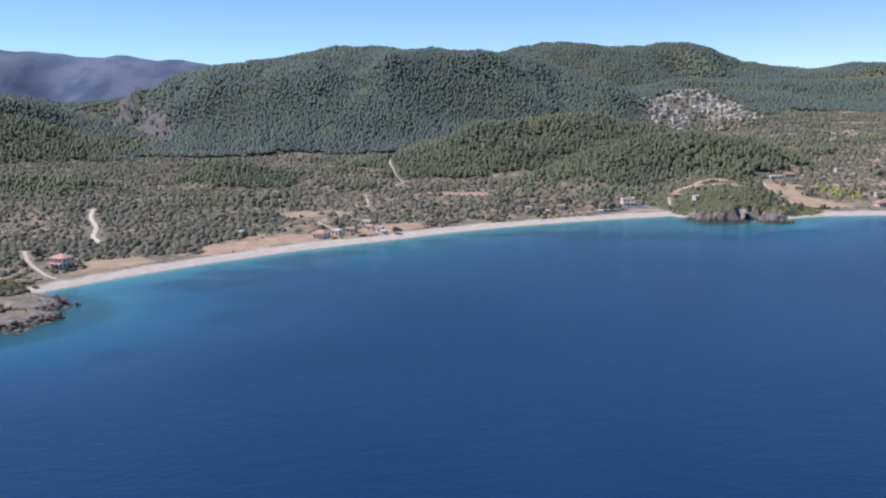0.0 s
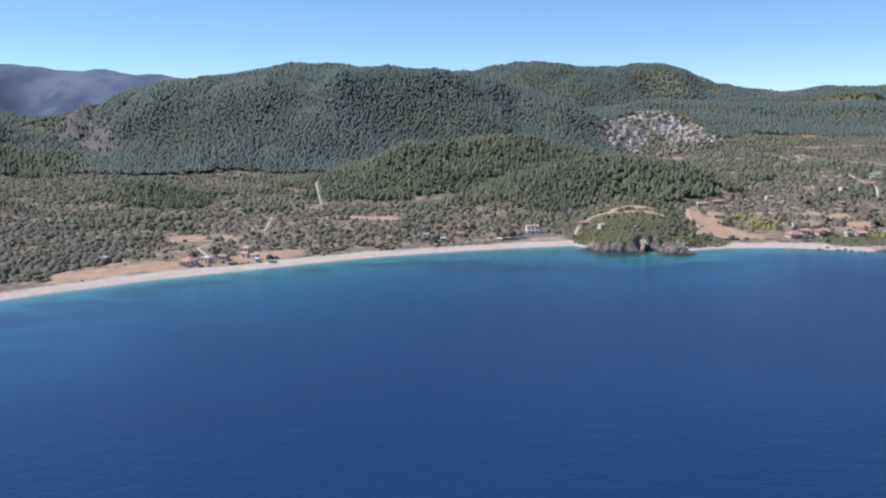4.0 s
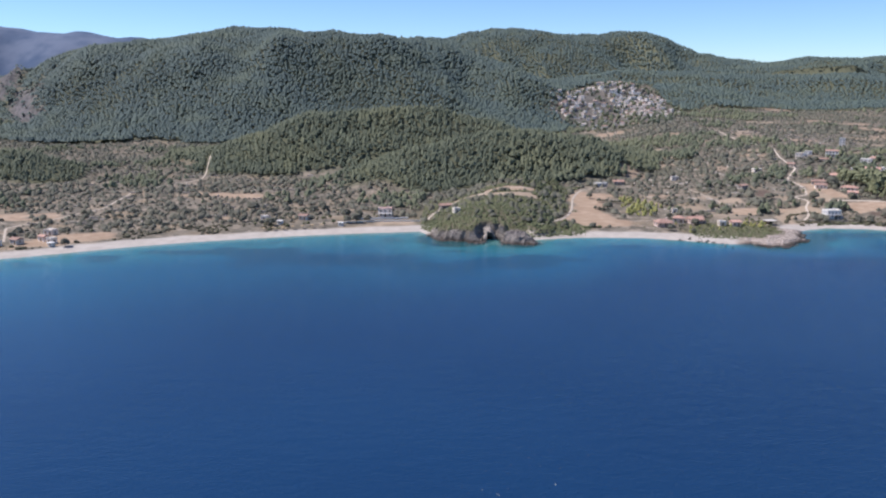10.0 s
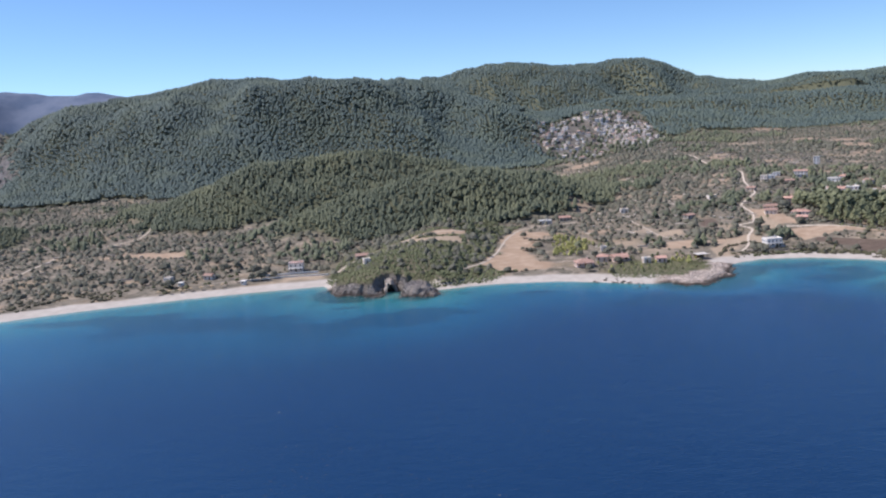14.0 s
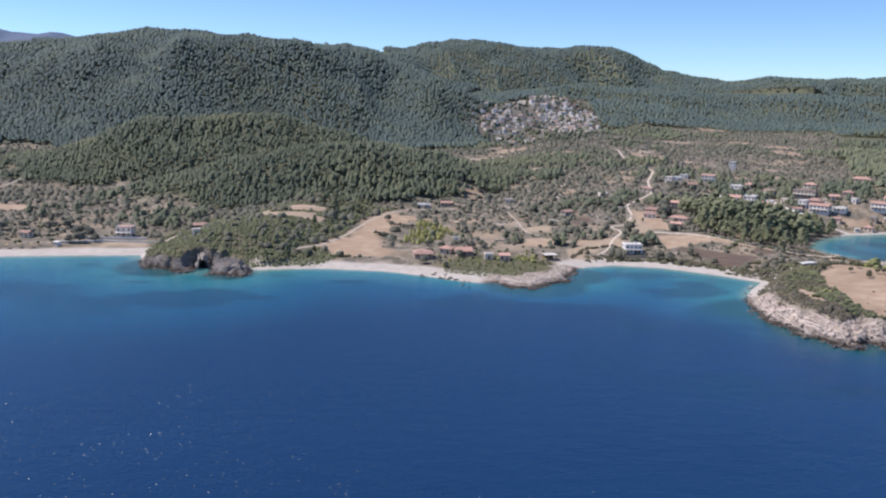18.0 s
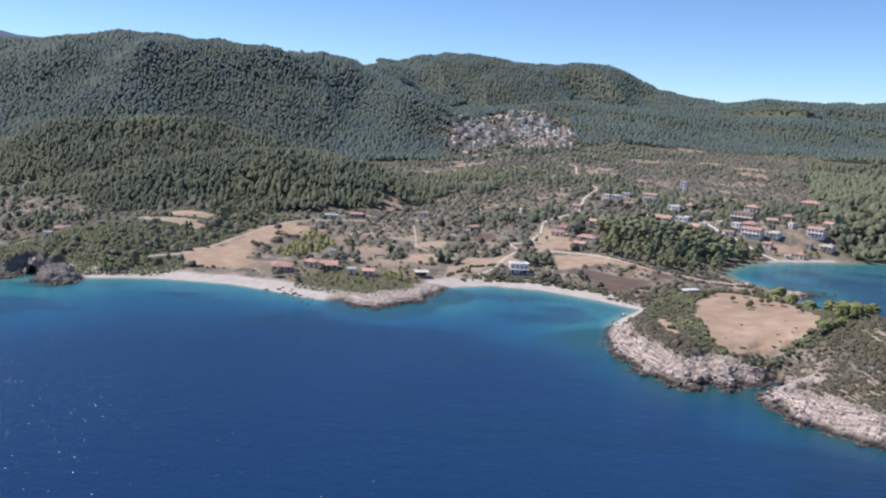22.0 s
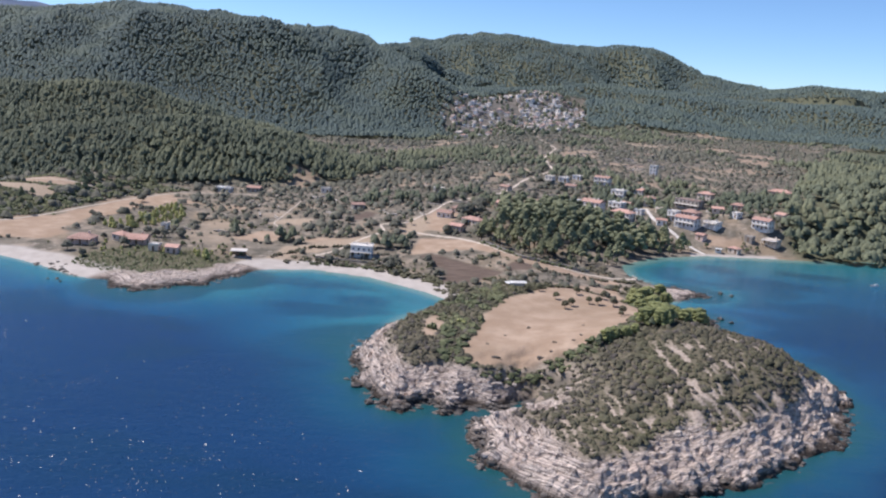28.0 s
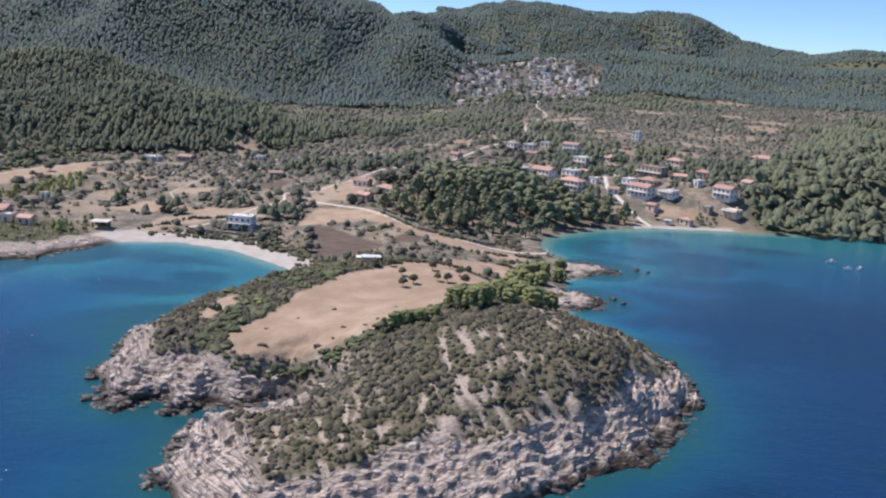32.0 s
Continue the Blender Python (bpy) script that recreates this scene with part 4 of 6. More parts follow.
grove("olive_grove", "scattered olive trees on the eastern slopes", (800, 1300, 700, 1700), 6.0, 23, 0.62)


# ---- helpers for things ----
def sheet_z(x, y):
    """Height of the ground's mesh itself at one place."""
    i = min(max(int(np.searchsorted(XS, x)) - 1, 0), len(XS) - 2)
    j = min(max(int(np.searchsorted(YS, y)) - 1, 0), len(YS) - 2)
    u, v = (x - XS[i]) / (XS[i + 1] - XS[i]), (y - YS[j]) / (YS[j + 1] - YS[j])
    return float((GZ[j, i] * (1 - u) + GZ[j, i + 1] * u) * (1 - v) + (GZ[j + 1, i] * (1 - u) + GZ[j + 1, i + 1] * u) * v)


def part(name, bm, material, parent, label=""):
    me = bpy.data.meshes.new(name)
    bm.to_mesh(me)
    bm.free()
    me.materials.append(material)
    ob = new(name, me)
    ob.parent = parent
    return tagged(ob, label)


def box(bm, x0, x1, y0, y1, z0, z1):
    v = [bm.verts.new((x, y, z)) for z in (z0, z1) for x, y in ((x0, y0), (x1, y0), (x1, y1), (x0, y1))]
    for q in ((3, 2, 1, 0), (4, 5, 6, 7), (0, 1, 5, 4), (1, 2, 6, 5), (2, 3, 7, 6), (3, 0, 4, 7)):
        bm.faces.new([v[i] for i in q])
    return bm


def bevelled(bm, width):
    bmesh.ops.bevel(bm, geom=bm.edges[:], offset=width, segments=1, affect="EDGES")
    return bm


def root(name, label, category, group=""):
    return tagged(new(name), label, category, group)


WHITE_WALL = plain_material("white_plaster", (0.72, 0.68, 0.64), (0.85, 0.82, 0.78), 1.2, 0.85)
WARM_WALL = plain_material("warm_white_plaster", (0.72, 0.62, 0.53), (0.84, 0.75, 0.66), 1.2, 0.85)
CREAM_WALL = plain_material("cream_plaster", (0.66, 0.54, 0.44), (0.80, 0.69, 0.58), 1.2, 0.85)
PINK_WALL = plain_material("pink_plaster", (0.66, 0.49, 0.42), (0.78, 0.61, 0.53), 1.2, 0.85)
STONE_WALL = plain_material("rubble_stone", (0.25, 0.22, 0.19), (0.46, 0.42, 0.37), 2.5, 0.95, 0.08)
TERRACOTTA = plain_material("terracotta_tiles", (0.38, 0.21, 0.165), (0.54, 0.345, 0.28), 2.2, 0.85, 0.06)
OLD_TILES = plain_material("weathered_tiles", (0.26, 0.15, 0.12), (0.40, 0.27, 0.22), 2.2, 0.9, 0.06)
PALE_TILES = plain_material("bleached_tiles", (0.42, 0.35, 0.31), (0.60, 0.53, 0.48), 2.2, 0.9, 0.06)
CONCRETE = plain_material("concrete", (0.50, 0.46, 0.42), (0.66, 0.62, 0.57), 1.5, 0.9)
TIN = plain_material("white_sheet_metal", (0.64, 0.63, 0.61), (0.80, 0.79, 0.76), 0.8, 0.7)
WOOD = plain_material("brown_timber", (0.14, 0.085, 0.05), (0.26, 0.17, 0.11), 4.0, 0.7)
IRON = plain_material("painted_iron", (0.10, 0.11, 0.12), (0.18, 0.19, 0.20), 5.0, 0.5)
ROCK = plain_material("grey_pink_limestone", (0.26, 0.22, 0.195), (0.52, 0.45, 0.40), 0.9, 0.92, 0.35)
DARK_ROCK = plain_material("wet_dark_rock", (0.05, 0.042, 0.036), (0.14, 0.12, 0.105), 0.9, 0.7, 0.3)
DIRT = plain_material("pale_dirt_road", (0.43, 0.36, 0.29), (0.57, 0.495, 0.415), 0.7, 0.95, 0.04)
HULL = plain_material("white_hull_paint", (0.68, 0.69, 0.70), (0.80, 0.80, 0.80), 2.0, 0.3)
SHADE_BLUE_PAINT = plain_material("shade_blue_paint", (0.05, 0.12, 0.26), (0.09, 0.18, 0.34), 2.0, 0.4)
CLOTH = plain_material("straw_thatch", (0.30, 0.22, 0.13), (0.44, 0.34, 0.22), 6.0, 0.95, 0.05)
GLASS, _t, _s = nodes_of("window_glass")
_s.inputs["Base Color"].default_value = (0.02, 0.026, 0.032, 1)
_s.inputs["Roughness"].default_value = 0.08


# ---- houses ----
def roof_mesh(kind, w, d, h, over):
    bm = bmesh.new()
    x, y = w / 2 + over, d / 2 + over
    if kind == "flat":
        box(bm, -x, x, -y, y, h, h + 0.28)
        return bevelled(bm, 0.04)
    rise = (0.42 if kind == "hip" else 0.36) * y
    ridge = max(x - y, 0.3) if kind == "hip" else x
    low = [bm.verts.new(p) for p in ((-x, -y, h - 0.05), (x, -y, h - 0.05), (x, y, h - 0.05), (-x, y, h - 0.05))]
    eave = [bm.verts.new(p) for p in ((-x, -y, h + 0.12), (x, -y, h + 0.12), (x, y, h + 0.12), (-x, y, h + 0.12))]
    a, b = bm.verts.new((-ridge, 0, h + 0.12 + rise)), bm.verts.new((ridge, 0, h + 0.12 + rise))
    bm.faces.new(low[::-1])
    for i in range(4):
        bm.faces.new((low[i], low[(i + 1) % 4], eave[(i + 1) % 4], eave[i]))
    bm.faces.new((eave[0], eave[1], b, a))
    bm.faces.new((eave[2], eave[3], a, b))
    bm.faces.new((eave[1], eave[2], b))
    bm.faces.new((eave[3], eave[0], a))
    return bm


def opening(name, owner, side, at, z, wide, tall, w, d, shutters, pane=True):
    """A window or door on the wall: side 0 front, 1 east, 2 back, 3 west."""
    bm = bmesh.new()
    frame_w = 0.09
    for x0, x1, z0, z1 in ((-wide / 2, wide / 2, 0, frame_w), (-wide / 2, wide / 2, tall - frame_w, tall), (-wide / 2, -wide / 2 + frame_w, frame_w, tall - frame_w), (wide / 2 - frame_w, wide / 2, frame_w, tall - frame_w)):
        box(bm, x0, x1, -0.07, 0.05, z0, z1)
    box(bm, -wide / 2 - 0.06, wide / 2 + 0.06, -0.14, 0.02, -0.07, 0)
    turn = (0, 90, 180, 270)[side]
    reach = (d / 2, w / 2, d / 2, w / 2)[side]
    m = pose(0, 0, 0, 0, 0, turn) @ pose(at, -reach, z)
    ob = part(name, bm, shutters, owner)
    ob.matrix_local = m
    if pane:
        p = part("pane" if name == "window" else "door_leaf", box(bmesh.new(), -wide / 2 + frame_w, wide / 2 - frame_w, -0.03, 0.0, frame_w, tall - frame_w), GLASS if name == "window" else WOOD, ob)
    return ob


def build_house(name, label, w, d, storeys, roof, wall_mat, roof_mat, trim, balcony=False, porch=False, chimney=True, pane=True, group="", sides=(0, 1, 3)):
    h = storeys * 2.7 + 0.1
    ob = root(name, label, "house", group)
    part("wall", bevelled(box(bmesh.new(), -w / 2, w / 2, -d / 2, d / 2, -1.6, h), 0.05), wall_mat, ob)
    rf = part("roof", roof_mesh(roof, w, d, h, 0.45 if roof != "flat" else 0.2), roof_mat, ob, "")
    if roof == "flat":
        bm = bmesh.new()
        x, y = w / 2 + 0.1, d / 2 + 0.1
        for a in ((-x, x, -y, -y + 0.15), (-x, x, y - 0.15, y), (-x, -x + 0.15, -y + 0.15, y - 0.15), (x - 0.15, x, -y + 0.15, y - 0.15)):
            box(bm, *a, h + 0.284, h + 0.7)
        part("parapet", bm, wall_mat, ob)
    if chimney:
        bm = box(bmesh.new(), -0.35, 0.35, -0.3, 0.3, 0, 1.5)
        box(bm, -0.45, 0.45, -0.4, 0.4, 1.5, 1.62)
        c = part("chimney", bm, wall_mat, rf)
        c.matrix_local = pose(w * 0.22, d * 0.12, h + (0.3 if roof == "flat" else 0.25 * d * 0.42))
    for side in sides:
        span = w if side in (0, 2) else d
        n = max(1, int(span / 2.7))
        for s in range(storeys):
            for k in range(n):
                at = (k - (n - 1) / 2) * span / n
                if side == 0 and s == 0 and k == n // 2:
                    opening("door", ob, 0, at, 0.05, 1.1, 2.1, w, d, trim, pane)
                else:
                    opening("window", ob, side, at, s * 2.7 + 0.9, 1.05, 1.2, w, d, trim, pane)
    if balcony and storeys > 1:
        for s in range(1, storeys):
            b = part("balcony", box(bmesh.new(), -w * 0.42, w * 0.42, -d / 2 - 1.5, -d / 2 - 0.003, s * 2.7 - 0.02, s * 2.7 + 0.16), CONCRETE, ob)
            bm = bmesh.new()
            box(bm, -w * 0.42, w * 0.42, -d / 2 - 1.5, -d / 2 - 1.44, s * 2.7 + 1.05, s * 2.7 + 1.11)
            for k in range(9):
                x = (k / 8 - 0.5) * w * 0.82
                box(bm, x - 0.03, x + 0.03, -d / 2 - 1.49, -d / 2 - 1.45, s * 2.7 + 0.16, s * 2.7 + 1.05)
            part("railing", bm, TIN, b)
    if porch:
        part("porch_roof", box(bmesh.new(), -w * 0.5, w * 0.5, -d / 2 - 2.6, -d / 2 - 0.003, 2.55, 2.72), roof_mat if roof != "flat" else CONCRETE, ob)
        for k in range(4):
            x = (k / 3 - 0.5) * w * 0.92
            part("porch_post", box(bmesh.new(), x - 0.12, x + 0.12, -d / 2 - 2.45, -d / 2 - 2.2, -1.2, 2.55), wall_mat, ob)
    return ob


def stand(ob, x, y, turn=0.0, scale=1.0, sink=0.0):
    ob.matrix_basis = pose(x, y, sheet_z(x, y) - sink, 0, 0, turn) @ Matrix.Scale(scale, 4)
    return ob


W, C, P, S, T, O, K, M = WHITE_WALL, CREAM_WALL, PINK_WALL, STONE_WALL, TERRACOTTA, OLD_TILES, CONCRETE, TIN
house_spots = []


def house(x, y, w, d, n, roof, wall_mat, tiles, turn, balcony, porch, label):
    """Width, depth, storeys, roof, wall, tiles, turn, balcony, porch."""
    by_cove = (x, y) == (420, 607)
    # Blue trim puts the bluish shade of the cove house's front into colour.
    ob = build_house("house", label, w, d, n, roof, WARM_WALL if wall_mat is W and not by_cove and x < 500 else wall_mat, tiles, SHADE_BLUE_PAINT if by_cove else WOOD, bool(balcony), bool(porch), w > 7)
    stand(ob, x, y, turn - (26 if x > 440 else 0), 0.92 if x > 500 else 0.84 if x > 440 else 0.80 if by_cove else 0.92, -0.1)
    house_spots.append((x, y, max(w, d)))


house(306, 578, 10.5, 7.5, 1, "hip", P, O, 8, 0, 1, "low pink seaside house with a weathered tile roof")
house(327, 585, 9, 7, 1, "gable", P, T, 12, 0, 1, "low pink house with a red tile roof among trees")
house(318, 588, 7, 6, 1, "hip", C, T, -20, 0, 0, "small annexe with a red tile roof among trees")
house(340, 574, 4.5, 4, 1, "flat", C, M, 5, 0, 0, "small flat-roofed white cottage behind a green hedge")
house(348, 574, 5.5, 5, 1, "gable", P, T, 5, 0, 0, "small pink cottage with a red roof behind a hedge")
house(420, 607, 11.5, 8.5, 2, "flat", W, K, 6, 1, 1, "two-storey flat-roofed white house with balcony by the cove")
house(453, 703, 13.5, 7, 1, "hip", C, O, 5, 0, 0, "long low house with a brown tile roof by the grove")
house(474, 728, 9.5, 7, 2, "gable", P, T, 10, 0, 0, "two-storey house with an orange tile roof above the grove")
house(462, 674, 13.5, 7, 1, "hip", C, T, -6, 0, 0, "long low house with an orange tile roof at the grove's edge")
house(456, 656, 7.8, 6, 1, "gable", P, T, 0, 0, 0, "small pink house with a red roof below the grove")
house(446, 685, 9, 7, 1, "gable", W, O, 15, 0, 0, "white house with a brown tile roof beside a pine")
house(491, 742, 9.2, 7, 1, "gable", C, T, 5, 0, 0, "house with an orange roof half hidden by pines")
house(512, 768, 11, 8, 2, "flat", W, K, 0, 1, 0, "flat-roofed white two-storey house above the pines")
house(526, 772, 13.5, 9, 2, "gable", W, T, -5, 1, 0, "long white hotel with a red tile roof")
house(541, 778, 9.5, 8, 2, "flat", W, K, -5, 1, 0, "flat-roofed white house beside the hotel")
house(543, 753, 14, 8, 2, "hip", W, T, -8, 1, 0, "two-storey white house with a broad red tile roof")
house(541, 738, 6.5, 5, 1, "flat", W, K, -8, 0, 0, "small white flat-roofed annexe on the slope")
house(554, 774, 6.4, 5, 1, "flat", W, M, -8, 0, 0, "small white flat-roofed house on the slope")
house(586, 789, 17.5, 8, 2, "flat", S, O, -10, 0, 1, "long brown house with a flat tiled roof and shaded porch")
house(573, 759, 6.2, 6, 2, "flat", W, K, -10, 1, 0, "narrow white flat-roofed tower house")
house(584, 766, 11, 8, 1, "hip", P, O, -10, 0, 0, "house with a broad purple-brown hip roof")
house(579, 744, 13.8, 8, 2, "gable", W, T, -12, 1, 0, "white two-storey guesthouse with a red roof near the beach")
house(593, 744, 9.5, 7, 1, "flat", W, K, -12, 0, 1, "low white flat-roofed taverna near the beach")
house(621, 745, 11, 8, 2, "gable", W, T, -14, 1, 0, "two-storey white house with balconies and a red roof")
house(624, 733, 9, 6, 1, "flat", C, K, -14, 0, 1, "grey flat-roofed house on the slope above the beach")
house(601, 716, 6.2, 4, 1, "hip", C, T, -14, 0, 0, "small beach hut with a red roof")
house(585, 729, 5.2, 5, 1, "gable", P, T, -12, 0, 0, "small pink house above the beach")
house(548, 790, 7, 6, 1, "gable", P, T, -20, 0, 0, "small pink house with a red roof on the slope")
house(563, 800, 8, 6, 2, "hip", W, O, 15, 0, 0, "white house with a brown hip roof on the slope")
house(568, 779, 6, 5, 1, "flat", C, K, -30, 0, 0, "small cream flat-roofed house between gardens")
house(600, 771, 7, 6, 1, "gable", C, T, 20, 0, 0, "cream house with a red roof between gardens")
house(608, 757, 6, 5, 1, "flat", W, K, -25, 0, 0, "small white house above the beach gardens")
house(613, 778, 8, 6, 1, "hip", P, T, -5, 0, 0, "pink house with a red hip roof above the bay")
house(565, 749, 6, 5, 1, "gable", W, T, 25, 0, 0, "small white house with a red roof by the ramp")
house(612, 733, 5, 4, 1, "flat", S, K, -14, 0, 0, "small stone shed above the beach")
house(634, 757, 7, 6, 1, "gable", C, T, -30, 0, 0, "cream house with a red roof at the forest's edge")
house(530, 792, 7, 6, 1, "flat", W, K, 10, 0, 0, "small white house behind the hotel")
house(470, 800, 8, 6, 1, "gable", C, O, -10, 0, 0, "farmhouse with a brown roof among olives")
house(430, 770, 7, 5, 1, "flat", W, M, 10, 0, 0, "small white farm building among olives")
house(395, 700, 7, 5, 1, "gable", S, O, 30, 0, 0, "old stone barn among olives")
house(360, 760, 6, 5, 1, "flat", W, K, 0, 0, 0, "small white farm hut among olives")
house(655, 848, 16, 8, 1, "hip", C, T, -10, 0, 0, "long house with a red roof at the forest's edge")
house(580, 946, 6, 6, 3, "flat", W, K, 0, 0, 0, "white tower house in the olive groves")
house(536, 870, 12, 7, 2, "gable", W, O, 0, 1, 0, "white two-storey house in the olive groves")
house(508, 866, 7.7, 6, 1, "flat", W, K, 6, 0, 0, "small white house in the olive groves")
house(518, 880, 7, 6, 1, "flat", W, K, 3, 0, 0, "small white house among grey olive trees")
house(498, 852, 6.8, 6, 2, "flat", W, K, -4, 0, 0, "white two-storey house among olive trees")
house(513, 834, 8, 6, 1, "gable", C, O, 5, 0, 0, "cream house with a brown roof among olives")
house(545, 822, 10, 7, 2, "flat", W, K, -5, 1, 0, "white flat-roofed house above the hotel")
house(560, 845, 9, 7, 1, "gable", W, T, -8, 0, 0, "white house with a red roof among olives")
house(600, 815, 10, 7, 2, "hip", C, T, -8, 0, 0, "cream two-storey house with a red hip roof")
house(298, 748, 10.5, 6, 1, "flat", K, M, 0, 0, 0, "low farm shed with a white sheet-metal roof")
house(314, 758, 9, 6, 1, "gable", S, T, 0, 0, 0, "old stone farmhouse with a faded red roof")
house(135, 614, 9.5, 7, 2, "flat", W, T, 4, 0, 1, "two-storey white beach house with an open terrace")
house(174, 626, 8, 6, 1, "gable", S, O, 20, 0, 0, "grey stone cottage on the cape's slope")
house(181, 597, 4.2, 4, 1, "flat", W, K, 20, 0, 0, "small white hut on the cape's slope")
house(-207, 437, 10.5, 8.5, 2, "hip", W, T, -25, 0, 1, "white two-storey villa with a broad red hip roof")
house(-79, 515, 10, 8, 1, "hip", W, T, -28, 0, 1, "white beach house with a red hip roof")
house(-70, 521, 6.4, 5, 1, "flat", W, K, -28, 0, 0, "flat-roofed white beach cottage")
house(-61, 527, 6.2, 5, 1, "gable", W, O, -28, 0, 0, "white beach cottage with a brown gable roof")
house(-54, 552, 6.8, 5, 1, "flat", C, K, -20, 0, 0, "cream flat-roofed cottage behind the beach")
house(-50, 535, 5, 4, 1, "gable", W, T, -28, 0, 0, "tiny white beach cottage with a red roof")
house(-43, 530, 4.4, 4, 1, "flat", W, K, -28, 0, 0, "tiny flat-roofed white beach hut")
house(-131, 522, 5.9, 5, 1, "flat", S, K, -30, 0, 0, "low stone farm hut in dry fields")
house(-374, 1150, 9, 6, 1, "gable", W, O, 0, 0, 0, "white chapel at the gorge's mouth")
house(60, 600, 5, 4, 1, "flat", W, K, -18, 0, 0, "white beach bar under trees")
house(84, 603, 6, 5, 1, "gable", C, O, -15, 0, 0, "cream cottage under trees behind the beach")
house(323, 618, 3.6, 3.2, 1, "flat", W, M, 0, 0, 0, "little white garden shed")

# The village on the slope: a few kinds of old house, many times.
kinds = [build_house("village_house", "old village house with whitewashed walls and a tile roof", 8, 6.5, 2, "gable", W, PALE_TILES, WOOD, False, False, True, False, "houses of the hill village", (0, 3)),
         build_house("village_house", "old stone village house with a faded red roof", 7, 6, 2, "hip", S, O, WOOD, False, False, False, False, "houses of the hill village", (0, 1)),
         build_house("village_house", "cream village house with a faded tile roof", 9, 7, 2, "hip", WARM_WALL, O, WOOD, False, False, True, False, "houses of the hill village", (0,)),
         build_house("village_house", "small flat-roofed white village house", 6, 5.5, 1, "flat", W, K, WOOD, False, False, False, False, "houses of the hill village", (0, 3)),
         build_house("village_house", "narrow cream village house with an old tile roof", 6, 6, 2, "gable", C, PALE_TILES, WOOD, False, False, False, False, "houses of the hill village", (0,))]
vx, vy, rng = scatter(325, 545, 1220, 1625, 8.6, 77)
vx, vy = vx + rng.uniform(-5, 5, vx.shape), vy + rng.uniform(-5, 5, vy.shape)
keep = (VILLAGE(vx, vy) > rng.uniform(0.15, 0.95, vx.shape)) & (rng.uniform(0, 1, vx.shape) < (0.35 + 0.65 * smooth(-0.3, 0.2, fbm(vx, vy, 60, 2, 79))) * (0.22 + 0.78 * smooth(1330, 1430, vy)))
for n, (x, y) in enumerate(zip(vx[keep], vy[keep])):
    k = int(rng.choice(5, p=(0.26, 0.16, 0.10, 0.30, 0.18)))
    m = pose(x, y, sheet_z(x, y) + 0.2, 0, 0, rng.uniform(-65, 5)) @ Matrix.Scale(rng.uniform(0.6, 0.95), 4)
    if kinds[k] is not None and n < 200 and not kinds[k].get("set"):
        kinds[k].matrix_basis = m
        kinds[k]["set"] = 1
    else:
        copy_thing(kinds[k], m)
for k in kinds:
    del k["set"]


# ---- trees near the water ----
def limb(bm, a, b, r0, r1, n=6):
    a, b = Vector(a), Vector(b)
    q = (b - a).to_track_quat("Z", "Y")
    rings = []
    for p, r in ((a, r0), (b, r1)):
        rings.append([bm.verts.new(p + q @ Vector((r * math.cos(2 * math.pi * k / n), r * math.sin(2 * math.pi * k / n), 0))) for k in range(n)])
    for k in range(n):
        bm.faces.new((rings[0][k], rings[0][(k + 1) % n], rings[1][(k + 1) % n], rings[1][k]))
    bm.faces.new(rings[1])


def build_tree(name, label, height, spread, kind, leaves, seed, group=""):
    rng = np.random.default_rng(seed)
    ob = root(name, label, "tree", group)
    bm = bmesh.new()
    fork = height * (0.35 if kind != "tall" else 0.2)
    limb(bm, (0, 0, -0.5), (0.1, 0.05, fork), height * 0.035, height * 0.024, 8)
    limb(bm, (0.1, 0.05, fork), (0, 0.1, height * 0.85), height * 0.024, height * 0.008)
    spots, sizes = [], []
    count = {"pine": 34, "round": 28, "tall": 28, "bush": 44}[kind]
    for k in range(count):
        u = (k + 0.5) / count
        a = 2.4 * k + rng.uniform(-0.4, 0.4)
        if kind == "pine":
            z, r = height * (0.42 + 0.5 * u), spread * 0.62 * (1.05 - u) ** 0.75
            size = spread * rng.uniform(0.24, 0.40) * (1.15 - 0.55 * u)
        elif kind == "bush":
            z, r = height * (0.18 + 0.66 * u), spread * 0.62 * math.sqrt(max(0.1, 1 - (1.35 * u - 0.35) ** 2))
            size = spread * rng.uniform(0.22, 0.38)
        elif kind == "round":
            z, r = height * (0.45 + 0.42 * u), spread * 0.6 * math.sqrt(max(0.05, 1 - (1.5 * u - 0.5) ** 2))
            size = spread * rng.uniform(0.26, 0.42)
        else:
            z, r = height * (0.2 + 0.72 * u), spread * 0.45 * (1.1 - u) ** 0.5
            size = spread * rng.uniform(0.30, 0.44) * (1.2 - 0.6 * u)
        r *= rng.uniform(0.55, 1.1)
        p = (r * math.cos(a), r * math.sin(a), z)
        spots.append(p)
        sizes.append((size, size, size * rng.uniform(0.6, 0.85) * (1.5 if kind == "tall" else 1)))
        if k % 6 == 0:
            limb(bm, (0.05, 0.05, max(fork * 0.9, z - 0.35 * height)), (p[0] * 0.8, p[1] * 0.8, z), height * 0.012, height * 0.004, 5)
    part("trunk", bm, BARK, ob)
    crown = clumps("crown", np.array(spots), np.array(sizes), leaves, 0, 0.38, seed)
    crown.parent = ob
    return ob


GROVE_PINE = leaf_material("grove_pine_needles", (0.135, 0.152, 0.090), (0.235, 0.248, 0.142), (0.265, 0.262, 0.135), 1.2)
LIGHT_PINE = leaf_material("young_pine_needles", (0.165, 0.184, 0.074), (0.270, 0.282, 0.114), (0.300, 0.296, 0.120), 1.6)
GARDEN = leaf_material("garden_leaves", (0.092, 0.108, 0.054), (0.170, 0.184, 0.092), (0.190, 0.186, 0.095), 1.6)
